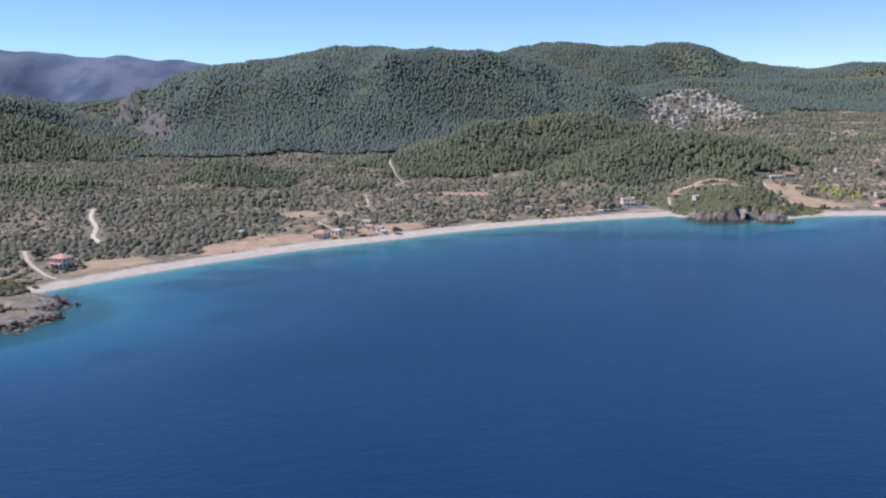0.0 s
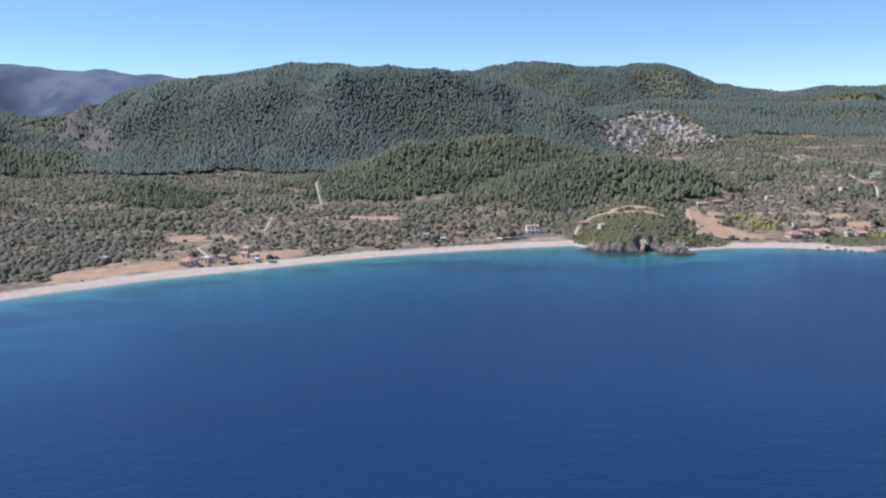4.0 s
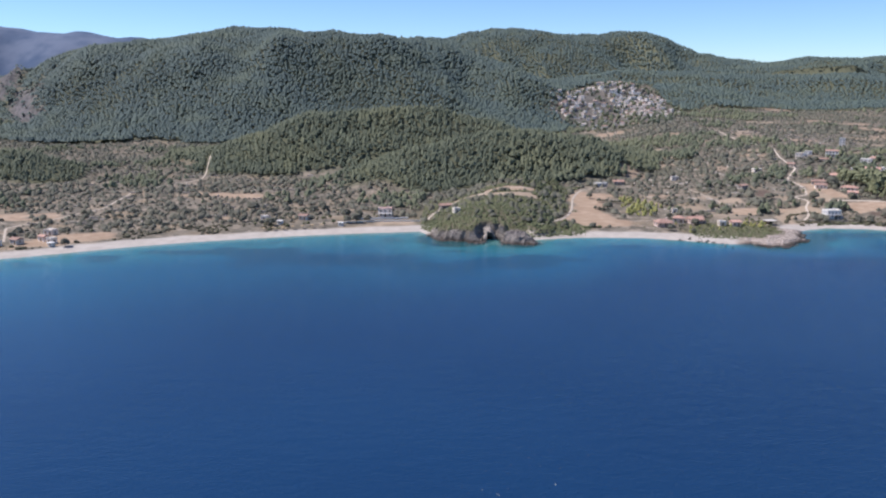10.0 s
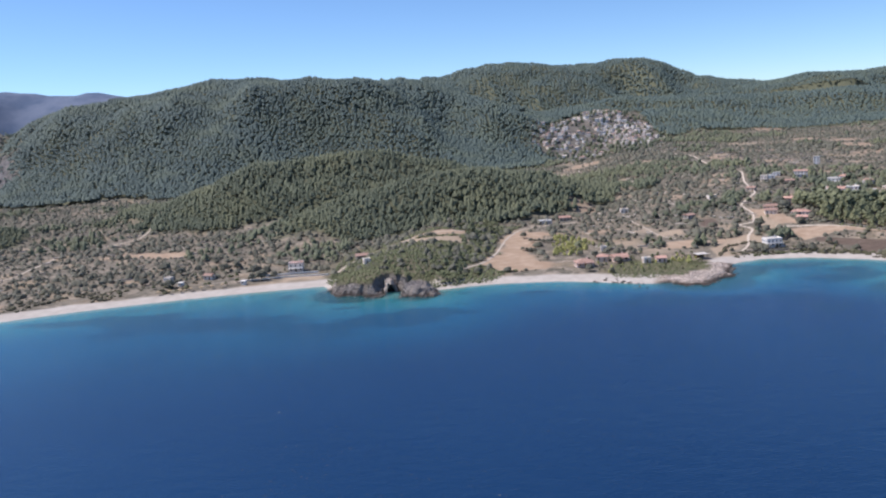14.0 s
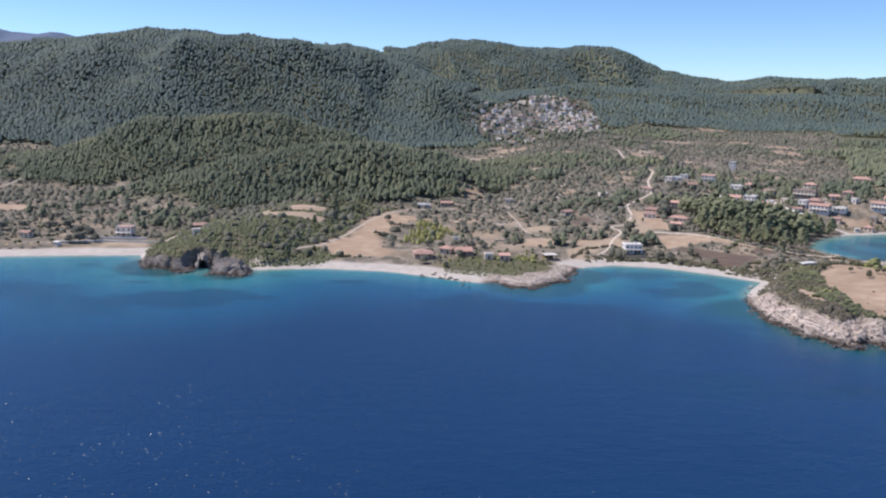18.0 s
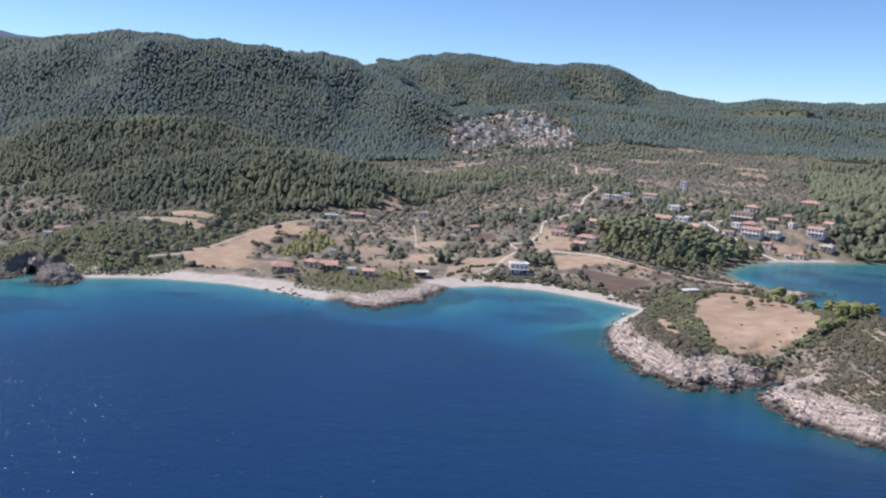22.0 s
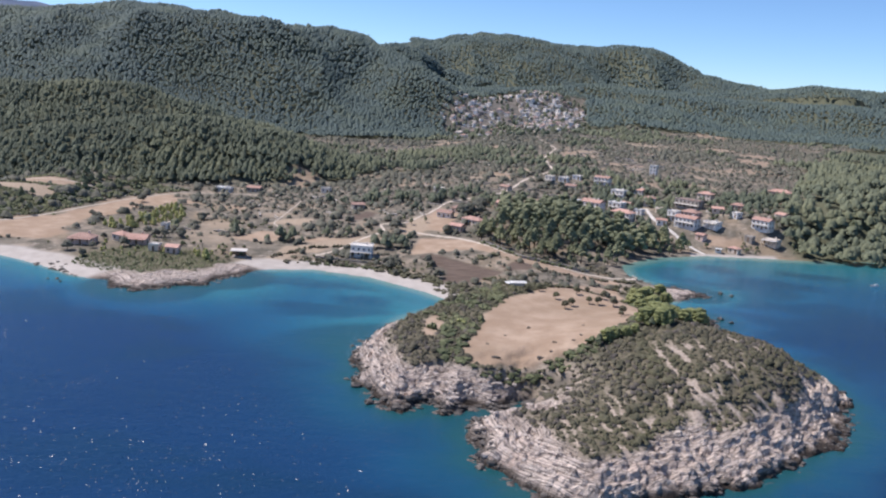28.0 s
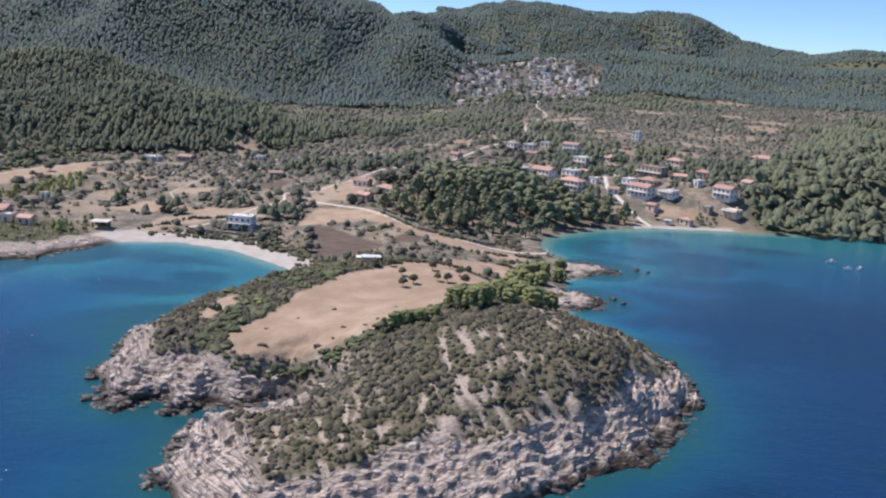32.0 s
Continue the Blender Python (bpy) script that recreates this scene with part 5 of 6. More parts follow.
POPLAR_LEAF = leaf_material("poplar_leaves", (0.330, 0.335, 0.120), (0.480, 0.465, 0.170), (0.470, 0.430, 0.170), 1.6)
planted = {}


def plant(kind, x, y, height, rng):
    """Sets a tree of a kind: the first is the built one, the rest are copies of it."""
    h0, ob, used = planted[kind]
    m = pose(x, y, sheet_z(x, y), 0, 0, rng.uniform(0, 360)) @ Matrix.Diagonal((height / h0 * rng.uniform(0.9, 1.15), height / h0 * rng.uniform(0.9, 1.15), height / h0, 1))
    if used:
        copy_thing(ob, m)
    else:
        ob.matrix_basis = m
        planted[kind] = (h0, ob, True)


def kind_of_tree(key, height, ob):
    planted[key] = (height, ob, False)


kind_of_tree("pine", 9, build_tree("pine_tree", "dark green pine with a broad uneven crown", 9, 3.6, "pine", GROVE_PINE, 201, "pines round the coves"))
kind_of_tree("pine2", 10, build_tree("pine_tree", "tall green pine with a pointed crown", 10, 3.3, "pine", GROVE_PINE, 202, "pines round the coves"))
kind_of_tree("pine3", 5.5, build_tree("pine_tree", "bushy bright green young pine on the headland", 5.5, 3.3, "bush", LIGHT_PINE, 203, "pines round the coves"))
kind_of_tree("field", 3, build_tree("field_tree", "small round tree standing in the straw field", 3, 1.5, "round", SCRUB, 204, "trees in the straw field"))
kind_of_tree("garden", 6, build_tree("garden_tree", "leafy green garden tree by the houses", 6, 2.9, "round", GARDEN, 205, "garden trees"))
kind_of_tree("poplar", 10, build_tree("poplar", "tall yellow-green poplar beside the dry field", 10, 4.2, "tall", POPLAR_LEAF, 206, "poplars"))
kind_of_tree("cypress", 8, build_tree("cypress", "slim dark green cypress by the houses", 8, 1.1, "tall", PINE, 207, "cypresses"))
kind_of_tree("olive", 4, build_tree("olive_tree", "grey-green olive tree with a round crown", 4, 2.3, "round", OLIVE, 208, "olive trees near the shore"))
rng = np.random.default_rng(300)


def clear_of_houses(x, y, gap=0.8):
    return road_gap(np.array([x]), np.array([y]))[0] < 0.1 and yards(np.array([x]), np.array([y]))[0] < 0.3 and all(abs(x - a) > c * 0.5 + gap or abs(y - b) > c * 0.5 + gap for a, b, c in house_spots)


for x, y in ((508, 521), (510, 525), (505, 532), (512, 541), (516, 530), (519, 530), (521, 538), (524, 530), (526, 517), (525, 510), (522, 548), (495, 538), (499, 541), (516, 548)):
    plant("field", x, y, rng.uniform(2.2, 3.3), rng)
PINE_BELT = [(517, 471), (519, 473), (521, 474), (524, 476), (527, 478), (530, 481), (533, 484), (529, 486), (536, 488), (532, 490), (539, 492), (534, 497), (542, 494), (537, 501), (546, 499), (540, 506), (545, 509), (537, 512), (541, 518), (546, 520), (538, 524), (543, 530), (537, 536), (542, 542), (538, 550), (539, 560), (543, 572), (548, 581), (542, 589), (547, 596), (536, 590), (534, 566), (536, 578), (548, 505), (550, 512), (551, 520), (547, 514), (540, 534), (545, 537), (540, 546), (544, 552), (536, 556), (541, 566), (537, 571), (540, 581), (534, 584)]
for n, (x, y) in enumerate(PINE_BELT):
    plant("pine3" if n % 5 else "pine", x + rng.uniform(-1, 1), y + rng.uniform(-1, 1), rng.uniform(5.5, 8.0) if n > 4 else rng.uniform(3.6, 5.0), rng)
GROVE = np.array([(468, 640), (490, 626), (520, 634), (538, 655), (546, 668), (556, 684), (574, 703), (572, 722), (562, 735), (534, 730), (526, 748), (505, 758), (480, 738), (470, 716), (474, 690), (468, 664)], float)
gx, gy, _r = scatter(466, 576, 624, 760, 5.4, 78)
back_rows = []
for x, y, d in zip(gx, gy, ring_distance(gx, gy, GROVE)):
    if d > 0 and clear_of_houses(x, y, 1.5) and sheet_z(x, y) > 0.3 and not (x > 528 and y > 716):
        if y < 672 or x > 556:
            plant("pine" if rng.uniform() < 0.5 else "pine2", x, y, rng.uniform(7.5, 12.0), rng)
        else:
            back_rows.append((x, y, rng.uniform(7.5, 12.0)))
tufts, sizes = [], []
for x, y, h in back_rows:
    for k in range(7):
        u, a = (k + 0.5) / 7, 2.4 * k + x
        r = 0.2 * h * (1.05 - u) ** 0.7
        tufts.append((x + r * math.cos(a), y + r * math.sin(a), sheet_z(x, y) + h * (0.35 + 0.58 * u)))
        sizes.append((h * 0.16, h * 0.16, h * 0.13))
tagged(clumps("pine_grove", np.array(tufts), np.array(sizes), GROVE_PINE, 0, 0.4, 79), "dense dark pines in the grove's back rows", "pine grove", kind="stuff")
for x0, x1, y0, y1, count, choice, low, tall in (
        (306, 346, 584, 606, 20, ("garden", "cypress", "olive"), 2.5, 4.5), (330, 342, 590, 600, 12, ("cypress",), 3.5, 5.0), (352, 364, 571, 582, 12, ("poplar",), 3.5, 5.0), (352, 384, 615, 645, 30, ("garden", "pine"), 3.0, 5.5), (320, 425, 640, 720, 34, ("garden", "olive", "garden"), 2.5, 4.5), (292, 330, 556, 600, 16, ("garden", "olive"), 2.5, 5),
        (340, 375, 575, 600, 18, ("garden", "cypress", "garden"), 3, 5.5), (429, 459, 580, 606, 44, ("garden", "garden", "olive"), 2.4, 4.2), (384, 412, 586, 612, 14, ("olive", "garden"), 2, 4),
        (40, 128, 578, 640, 46, ("garden", "olive", "pine"), 3.5, 6.5), (-100, -30, 505, 570, 26, ("garden", "olive"), 2.5, 5), (-235, -185, 415, 470, 18, ("garden", "olive", "pine"), 3, 6.5),
        (490, 575, 762, 840, 70, ("garden", "olive", "pine"), 3, 6), (425, 465, 640, 720, 26, ("pine", "garden", "olive"), 3.5, 8), (640, 720, 712, 760, 34, ("pine2", "pine"), 6, 9.5), (540, 580, 682, 714, 50, ("pine2", "pine", "garden"), 4, 6.5), (606, 648, 712, 730, 26, ("garden", "pine"), 3.5, 5.5), (560, 640, 725, 800, 40, ("garden", "pine", "cypress"), 3, 5), (226, 252, 562, 668, 34, ("pine", "garden", "pine2"), 4, 7.5), (222, 262, 668, 750, 60, ("pine", "pine2", "garden"), 4, 7.5)):
    for k in range(count):
        x, y = rng.uniform(x0, x1), rng.uniform(y0, y1)
        p = np.array([x]), np.array([y])
        if clear_of_houses(x, y, 1.2) and terrain(*p)[1][0] > 9 and bare(*p)[0] < 0.3:
            plant(choice[int(rng.integers(len(choice)))], x, y, rng.uniform(low, tall), rng)
tx, ty, _r = scatter(543, 645, 716, 812, 6.4, 82)
for x, y in zip(tx, ty):
    p = np.array([x]), np.array([y])
    if rng.uniform() < 0.78 and clear_of_houses(x, y, 0.6) and terrain(*p)[1][0] > 6 and bare(*p)[0] < 0.3:
        plant(("pine", "garden", "garden")[int(rng.integers(3))], x, y, rng.uniform(4.2, 8.0), rng)
px, py, _r = scatter(316, 376, 556, 592, 5.0, 84)
for x, y in zip(px, py):
    if rng.uniform() < 0.6 and clear_of_houses(x, y, 0.2) and terrain(np.array([x]), np.array([y]))[1][0] > 12:
        plant(("garden", "garden", "cypress", "poplar")[int(rng.integers(4))], x, y, rng.uniform(2.4, 4.6), rng)
px, py, _r = scatter(290, 321, 610, 674, 4.2, 83)
for x, y in zip(px, py):
    if clear_of_houses(x, y, 1.0) and x > np.interp(y, (610, 674), (292, 296)) and x < np.interp(y, (610, 640, 674), (308, 322, 306)):
        plant("poplar" if rng.uniform() < 0.88 else "garden", x, y, rng.uniform(4.5, 8.0), rng)
for k in range(6):
    plant("olive", 275 + 2.4 * k, 637 - 2.2 * k, rng.uniform(2.4, 3.2), rng)
    plant("olive", 282 + 2.6 * k, 664 + (k % 3) - 1.5 * k, rng.uniform(2.4, 3.2), rng)
for x, y, key, h in ((278, 682, "olive", 4.5), (432, 662, "pine", 9), (438, 668, "pine", 8), (427, 668, "pine", 8.5), (470, 561, "garden", 4.5), (466, 566, "garden", 3.5)):
    plant(key, x, y, h, rng)


# ---- scrub ----
def shrubs(name, label, box_of, spacing, size, lobes, level, material, seed, where):
    x, y, rng = scatter(*box_of, spacing, seed)
    z, inland, band, wood, zone = terrain(x, y)
    keep = where(x, y, z, inland, band, zone) * (1 - bare(x, y)) > rng.uniform(0.05, 1, x.shape)
    x, y, z = x[keep], y[keep], z[keep]
    cs, rs = [], []
    r = size * (0.45 + 1.1 * rng.uniform(0, 1, x.shape) ** 1.6)
    for k in range(lobes):
        q = r * rng.uniform(0.6, 1.0, x.shape) * (1 if k == 0 else 0.8)
        cs.append(np.stack((x + (k > 0) * r * rng.uniform(-0.9, 0.9, x.shape), y + (k > 0) * r * rng.uniform(-0.9, 0.9, x.shape), z + 0.3 * q), 1))
        rs.append(np.stack((q * rng.uniform(0.8, 1.3, x.shape), q * rng.uniform(0.8, 1.3, x.shape), q * rng.uniform(0.5, 0.85, x.shape)), 1))
    return tagged(clumps(name, np.concatenate(cs), np.concatenate(rs), material, level, 0.42, seed), label, "shrubs", kind="stuff")


def on_headland(x, y, z, inland, band, zone):
    cov = 0.96 - 0.93 * headland_gap(x, y)
    return (inland > np.where(np.hypot(x - 508, y - 465) < 24, 1.2, 4.5)) * smooth(0.7, 0.2, band) * cov * (y < 566)


shrubs("headland_scrub", "olive-green maquis scrub on the rocky headland", (444, 592, 402, 566), 1.2, 0.62, 2, 2, SCRUB, 401, on_headland)
shrubs("headland_scrub", "grey twiggy maquis bushes on the rocky headland", (444, 592, 402, 566), 1.6, 0.66, 2, 2, GREY_SCRUB, 410, lambda x, y, z, inland, band, zone: on_headland(x, y, z, inland, band, zone) * (0.25 + 0.75 * smooth(-0.2, 0.4, fbm(x, y, 14, 3, 94))))
shrubs("headland_scrub", "taller olive-green bushes among the low maquis", (444, 592, 402, 566), 3.0, 1.1, 4, 2, SCRUB, 408, lambda x, y, z, inland, band, zone: on_headland(x, y, z, inland, band, zone) * smooth(-0.1, 0.3, fbm(x, y, 10, 2, 89)))
def round_the_field(x, y, z, inland, band, zone):
    d = ring_distance(x, y, np.array(FIELDS[0][1], float))
    south = (d > -5.5) * (d < 0.3) * (y < 480) * 0.95
    west = (d > -17) * (x < 492) * (y > 464) * (y < 550) * smooth(-0.35, 0.05, fbm(x, y, 12, 2, 88)) * 0.9
    east = (d > -5) * (x > 505) * (y > 470) * 0.7
    return (inland > 2.2) * (band < 0.5) * np.maximum(np.maximum(south, west), east) * smooth(6, 7, np.hypot(x - 467, (y - 485) * 0.6))


shrubs("rim_scrub", "tall green bushes round the straw field", (446, 545, 445, 566), 1.7, 1.05, 3, 0, GARDEN, 407, round_the_field)
shrubs("cape_scrub", "dense dark green scrub on the cave cape", (160, 262, 534, 700), 1.2, 0.85, 1, 2, GARDEN, 402, lambda x, y, z, inland, band, zone: (inland > 4) * (band < 0.35) * smooth(64, 50, np.hypot(x - 208, (y - 610) * 0.62)) * 0.95)
shrubs("track_scrub", "dark green bushes and young pines beside the track", (196, 300, 560, 742), 2.3, 1.5, 2, 0, GARDEN, 409, lambda x, y, z, inland, band, zone: (inland > 8) * (x < np.interp(y, (560, 590, 612, 656, 702, 735), (234, 240, 251, 260, 269, 284)) - 5) * (x > np.interp(y, (560, 640, 742), (226, 236, 232))) * 0.9)
shrubs("low_scrub", "green scrub on the low cape by the houses", (318, 380, 528, 582), 1.0, 0.55, 1, 2, GARDEN, 403, lambda x, y, z, inland, band, zone: (inland > 9) * (band < 0.3) * smooth(30, 22, np.hypot((x - 348) * 0.8, y - 556)) * 0.93)
shrubs("cove_scrub", "hedges and scrub behind the cove beach", (388, 540, 548, 640), 2.2, 1.2, 3, 0, SCRUB, 404, lambda x, y, z, inland, band, zone: (inland > 9) * (smooth(22, 14, inland) * 0.8 + 0.25 * smooth(0.1, 0.5, fbm(x, y, 16, 2, 84))) * (band < 0.3))
shrubs("beach_scrub", "patchy scrub behind the long beach", (-220, 165, 385, 640), 3.0, 1.3, 1, 0, SCRUB, 405, lambda x, y, z, inland, band, zone: (inland > 15) * smooth(60, 20, inland) * smooth(-0.1, 0.35, fbm(x, y, 18, 3, 85)))
shrubs("rock_scrub", "dark scrub above the western rocks", (-330, -160, 270, 400), 2.4, 1.5, 2, 0, SCRUB, 406, lambda x, y, z, inland, band, zone: (inland > 6) * (band < 0.3) * smooth(-0.3, 0.2, fbm(x, y, 20, 3, 86)))


def hedge(points, width, height, leaves, label):
    """A row of bushes along a line."""
    rng = np.random.default_rng(int(points[0][0] * 7 + points[0][1]))
    cs, rs = [], []
    for (ax, ay), (bx, by) in zip(points, points[1:]):
        for k in range(max(1, int(math.hypot(bx - ax, by - ay) / 0.55))):
            u = rng.uniform()
            x, y = ax + (bx - ax) * u + rng.normal(0, width / 3), ay + (by - ay) * u + rng.normal(0, width / 3)
            r = height * rng.uniform(0.28, 0.6)
            cs.append((x, y, sheet_z(x, y) + 0.6 * r))
            rs.append((r, r, r * rng.uniform(0.7, 1.1)))
    return tagged(clumps("hedge", np.array(cs), np.array(rs), leaves, 0, 0.38, 90), label, "hedge", "hedges round the fields")


hedge([(403, 587), (418, 589), (432, 587)], 2.0, 1.5, GARDEN, "low green hedge behind the cove beach")
hedge([(474, 562), (484, 552), (486, 546)], 2.4, 1.8, GARDEN, "bushy hedge beside the white shed")
hedge([(496, 542), (505, 550), (518, 558), (532, 563)], 2.0, 1.5, SCRUB, "dry olive-green hedge at the straw field's end")
hedge([(474, 583), (486, 580), (497, 588)], 2.6, 1.6, SCRUB, "scrubby hedge below the ploughed field")
hedge([(498, 594), (514, 598), (528, 606)], 2.0, 1.3, SCRUB, "low scrub along the dusty lane")
hedge([(470, 634), (488, 620), (500, 618), (520, 624)], 2.0, 1.8, GARDEN, "dark hedge below the pine grove")
hedge([(256, 576), (262, 574), (269, 575)], 2.0, 1.6, GARDEN, "green hedge between the field and the beach")
hedge([(385, 590), (396, 612), (412, 618)], 1.8, 1.4, SCRUB, "scrubby hedge beside the dirt yard")
hedge([(483, 497), (484.5, 496)], 1.4, 1.9, GARDEN, "round dark bush in the straw field's edge")
hedge([(477, 492), (479, 492)], 1.6, 2.2, LIGHT_PINE, "bright green bush beside the straw field")
hedge([(469, 484), (470.5, 485)], 1.5, 2.0, GARDEN, "round dark bush on the headland's rim")
hedge([(466, 571), (470, 573)], 2.0, 2.8, OLIVE, "tall grey-green bush at the beach's end")


# ---- rocks along the water ----
def stones(name, label, rings, count, low, high, material, seed):
    rng = np.random.default_rng(seed)
    pts, sizes = [], []
    for ring, out in rings:
        ring = np.array(ring, float)
        seg = rng.integers(0, len(ring) - 1, count)
        u = rng.uniform(0, 1, count)[:, None]
        p = ring[seg] * (1 - u) + ring[seg + 1] * u + rng.normal(0, out, (count, 2))
        pts.append(p)
    p = np.concatenate(pts)
    z, inland = terrain(p[:, 0], p[:, 1])[:2]
    keep = (inland > (-1.5 if material is DARK_ROCK else 2.0)) & (inland < 11)
    p, z = p[keep], z[keep]
    r = rng.uniform(low, high, (len(p), 1)) ** 1.0 * rng.uniform(0.6, 1.3, (len(p), 3))
    r[:, 2] *= 0.7
    r[:, 0] *= 1.5
    ob = clumps(name, np.column_stack((p, np.maximum(z, -0.1) - 0.05)), r, material, 0, 0.35, seed)
    ob.data.polygons.foreach_set("use_smooth", np.zeros(len(ob.data.polygons), bool))
    return tagged(ob, label, "rocks", kind="stuff")


stones("shore_rocks", "jagged dark wet rocks at the water's edge", [(HEADLAND, 1.2), (ISLET, 1.2)], 420, 0.3, 0.8, DARK_ROCK, 501)
stones("shore_rocks", "pale broken limestone blocks on the headland's flank", [(HEADLAND, 4.5), (ISLET, 5.0)], 320, 0.25, 0.7, ROCK, 502)
stones("shore_rocks", "dark jagged rocks round the cave cape", [(CAVE_CAPE, 1.2), (LOW_CAPE, 1.4)], 110, 0.3, 0.9, DARK_ROCK, 503)
stones("shore_rocks", "dark rocks in the shallows beside the low cape", [([(311, 546), (320, 537), (327, 531), (327, 521), (334, 517)], 2.2)], 46, 0.4, 1.1, DARK_ROCK, 507)
stones("shore_rocks", "dark low rocks in the eastern bay", [(EAST_ROCKS, 1.6)], 90, 0.25, 0.7, DARK_ROCK, 504)
stones("shore_rocks", "dark brown broken rocks in the eastern bay", [(EAST_ROCKS, 3.0)], 200, 0.3, 0.9, DARK_ROCK, 506)
stones("shore_rocks", "dark jagged rocks at the western point", [(COAST_WEST[4:], 3.0)], 260, 0.4, 1.3, DARK_ROCK, 505)


def sea_cave(x, y, wide, tall, deep, turn):
    """A rock buttress with a vaulted cave running into it."""
    bm = bmesh.new()
    rings = []
    n = 14
    for grow, back in ((1.6, deep), (1.5, deep * 0.5), (1.35, 1.6), (1.15, 0.3), (1.0, 0.5), (0.92, deep * 0.35), (0.7, deep * 0.7), (0.25, deep * 0.9)):
        row = []
        for k in range(n + 1):
            a = math.pi * k / n
            rough = 1 + 0.42 * (lattice(k, int(grow * 40), 5) - 0.5)
            row.append(bm.verts.new((0.5 * wide * grow * rough * math.cos(a), back + 1.8 * (lattice(k, int(grow * 40), 6) - 0.5), -1.0 + (tall * (0.55 + 0.45 * grow) * rough) * math.sin(a) ** 0.8)))
        rings.append(row)
    for a, b in zip(rings, rings[1:]):
        for k in range(n):
            bm.faces.new((a[k], a[k + 1], b[k + 1], b[k]))
    bm.faces.new(rings[-1])
    ob = part("sea_cave", bm, CAVE_ROCK, None)
    ob.matrix_basis = pose(x, y, 0, 0, 0, turn)
    return tagged(ob, "grey rock buttress with a dark vaulted sea cave", "rock")


CAVE_ROCK = plain_material("grey_cave_rock", (0.15, 0.132, 0.118), (0.36, 0.322, 0.292), 0.8, 0.92, 0.3)
sea_cave(200.5, 546.5, 5.0, 5.6, 9.0, 22)


def build_boulder(seed):
    rng = np.random.default_rng(seed)
    ob = clumps("boulder", np.zeros((1, 3)), np.array([[1.0, 0.8, 0.6]]), DARK_ROCK, 1, 0.28, seed)
    ob.data.polygons.foreach_set("use_smooth", np.zeros(len(ob.data.polygons), bool))
    return tagged(ob, "weathered dark boulder lying in shallow water", "boulder", "boulders along the shore")


for n, (x, y, size) in enumerate(((327, 526, 0.8), (330, 523, 0.6), (324, 525, 0.5), (497, 449, 1.3), (493, 452, 1.0), (499, 456, 1.6), (575, 612, 1.4), (579, 609, 1.0), (567, 567, 1.2), (570, 563, 1.0),
                                  (455, 455, 1.6), (461, 445, 1.4), (491, 417, 1.2), (503, 406, 1.2), (534, 414, 1.3), (-168, 345, 1.6), (-166, 361, 1.5), (-164, 338, 1.4))):
    b = build_boulder(600 + n)
    b.matrix_basis = pose(x, y, 0.15 * size, rng.uniform(-12, 12), rng.uniform(-12, 12), rng.uniform(0, 360)) @ Matrix.Scale(size, 4)


# ---- roads, walls, boats, beach things ----
def ribbon(name, label, points, width, material=DIRT, lift=0.1):
    pts = np.array(points, float)
    fine = []
    for a, b in zip(pts, pts[1:]):
        n = max(2, int(np.hypot(*(b - a)) / 1.5))
        fine += [a + (b - a) * k / n for k in range(n)]
    fine = np.array(fine + [pts[-1]])
    for _ in range(6):
        fine[1:-1] = (fine[:-2] + fine[1:-1] * 2 + fine[2:]) / 4
    way = np.gradient(fine, axis=0)
    way /= np.linalg.norm(way, axis=1)[:, None] + 1e-9
    side = np.stack((-way[:, 1], way[:, 0]), 1)
    bm = bmesh.new()
    rows = []
    for k, (p, s) in enumerate(zip(fine, side)):
        w = width * (1 + 0.15 * math.sin(k * 1.7))
        row = []
        for v in (-0.5, -0.25, 0, 0.25, 0.5):
            q = p + s * v * w
            row.append(bm.verts.new((q[0], q[1], sheet_z(*q) + (lift if abs(v) < 0.5 else -0.25))))
        rows.append(row)
    for a, b in zip(rows, rows[1:]):
        for k in range(4):
            bm.faces.new((a[k], a[k + 1], b[k + 1], b[k]))
    for f in bm.faces:
        f.smooth = True
    bmesh.ops.recalc_face_normals(bm, faces=bm.faces[:])
    return tagged(part(name, bm, material, None), label, "road", kind="structure")


for label, way, width, paved in ROADS:
    ribbon("road", label, way, width, CONCRETE if paved else DIRT)


def stone_wall(points, height, thick, label, material=STONE_WALL):
    bm = bmesh.new()
    for (ax, ay), (bx, by) in zip(points, points[1:]):
        n = max(1, int(math.hypot(bx - ax, by - ay) / 2.0))
        for k in range(n):
            u = (k + 0.5) / n
            x, y = ax + (bx - ax) * u, ay + (by - ay) * u
            half, turn = math.hypot(bx - ax, by - ay) / n / 2, math.atan2(by - ay, bx - ax)
            z = sheet_z(x, y)
            start = len(bm.verts)
            box(bm, -half + 0.01, half - 0.01, -thick / 2, thick / 2, -0.6, height * (0.92 + 0.12 * lattice(k, int(ax), 3)))
            bm.verts.ensure_lookup_table()
            bmesh.ops.transform(bm, matrix=Matrix.Translation((x, y, z)) @ Matrix.Rotation(turn, 4, "Z"), verts=bm.verts[start:])
    ob = part("stone_wall", bm, material, None)
    return tagged(ob, label, "wall", "dry stone walls")


stone_wall([(108, 592), (130, 597), (158, 598)], 0.8, 0.5, "white terrace wall before the beach house", WHITE_WALL)
stone_wall([(112, 603), (150, 607)], 0.9, 0.4, "low white garden wall of the beach house", WHITE_WALL)
stone_wall([(470, 634), (490, 618), (520, 622)], 1.3, 0.5, "dark stone wall below the pine grove")
stone_wall([(402, 597), (424, 596), (436, 596)], 0.9, 0.4, "low garden wall before the white house")
stone_wall([(541, 622), (540, 632)], 0.9, 0.5, "stone sea wall along the lane")

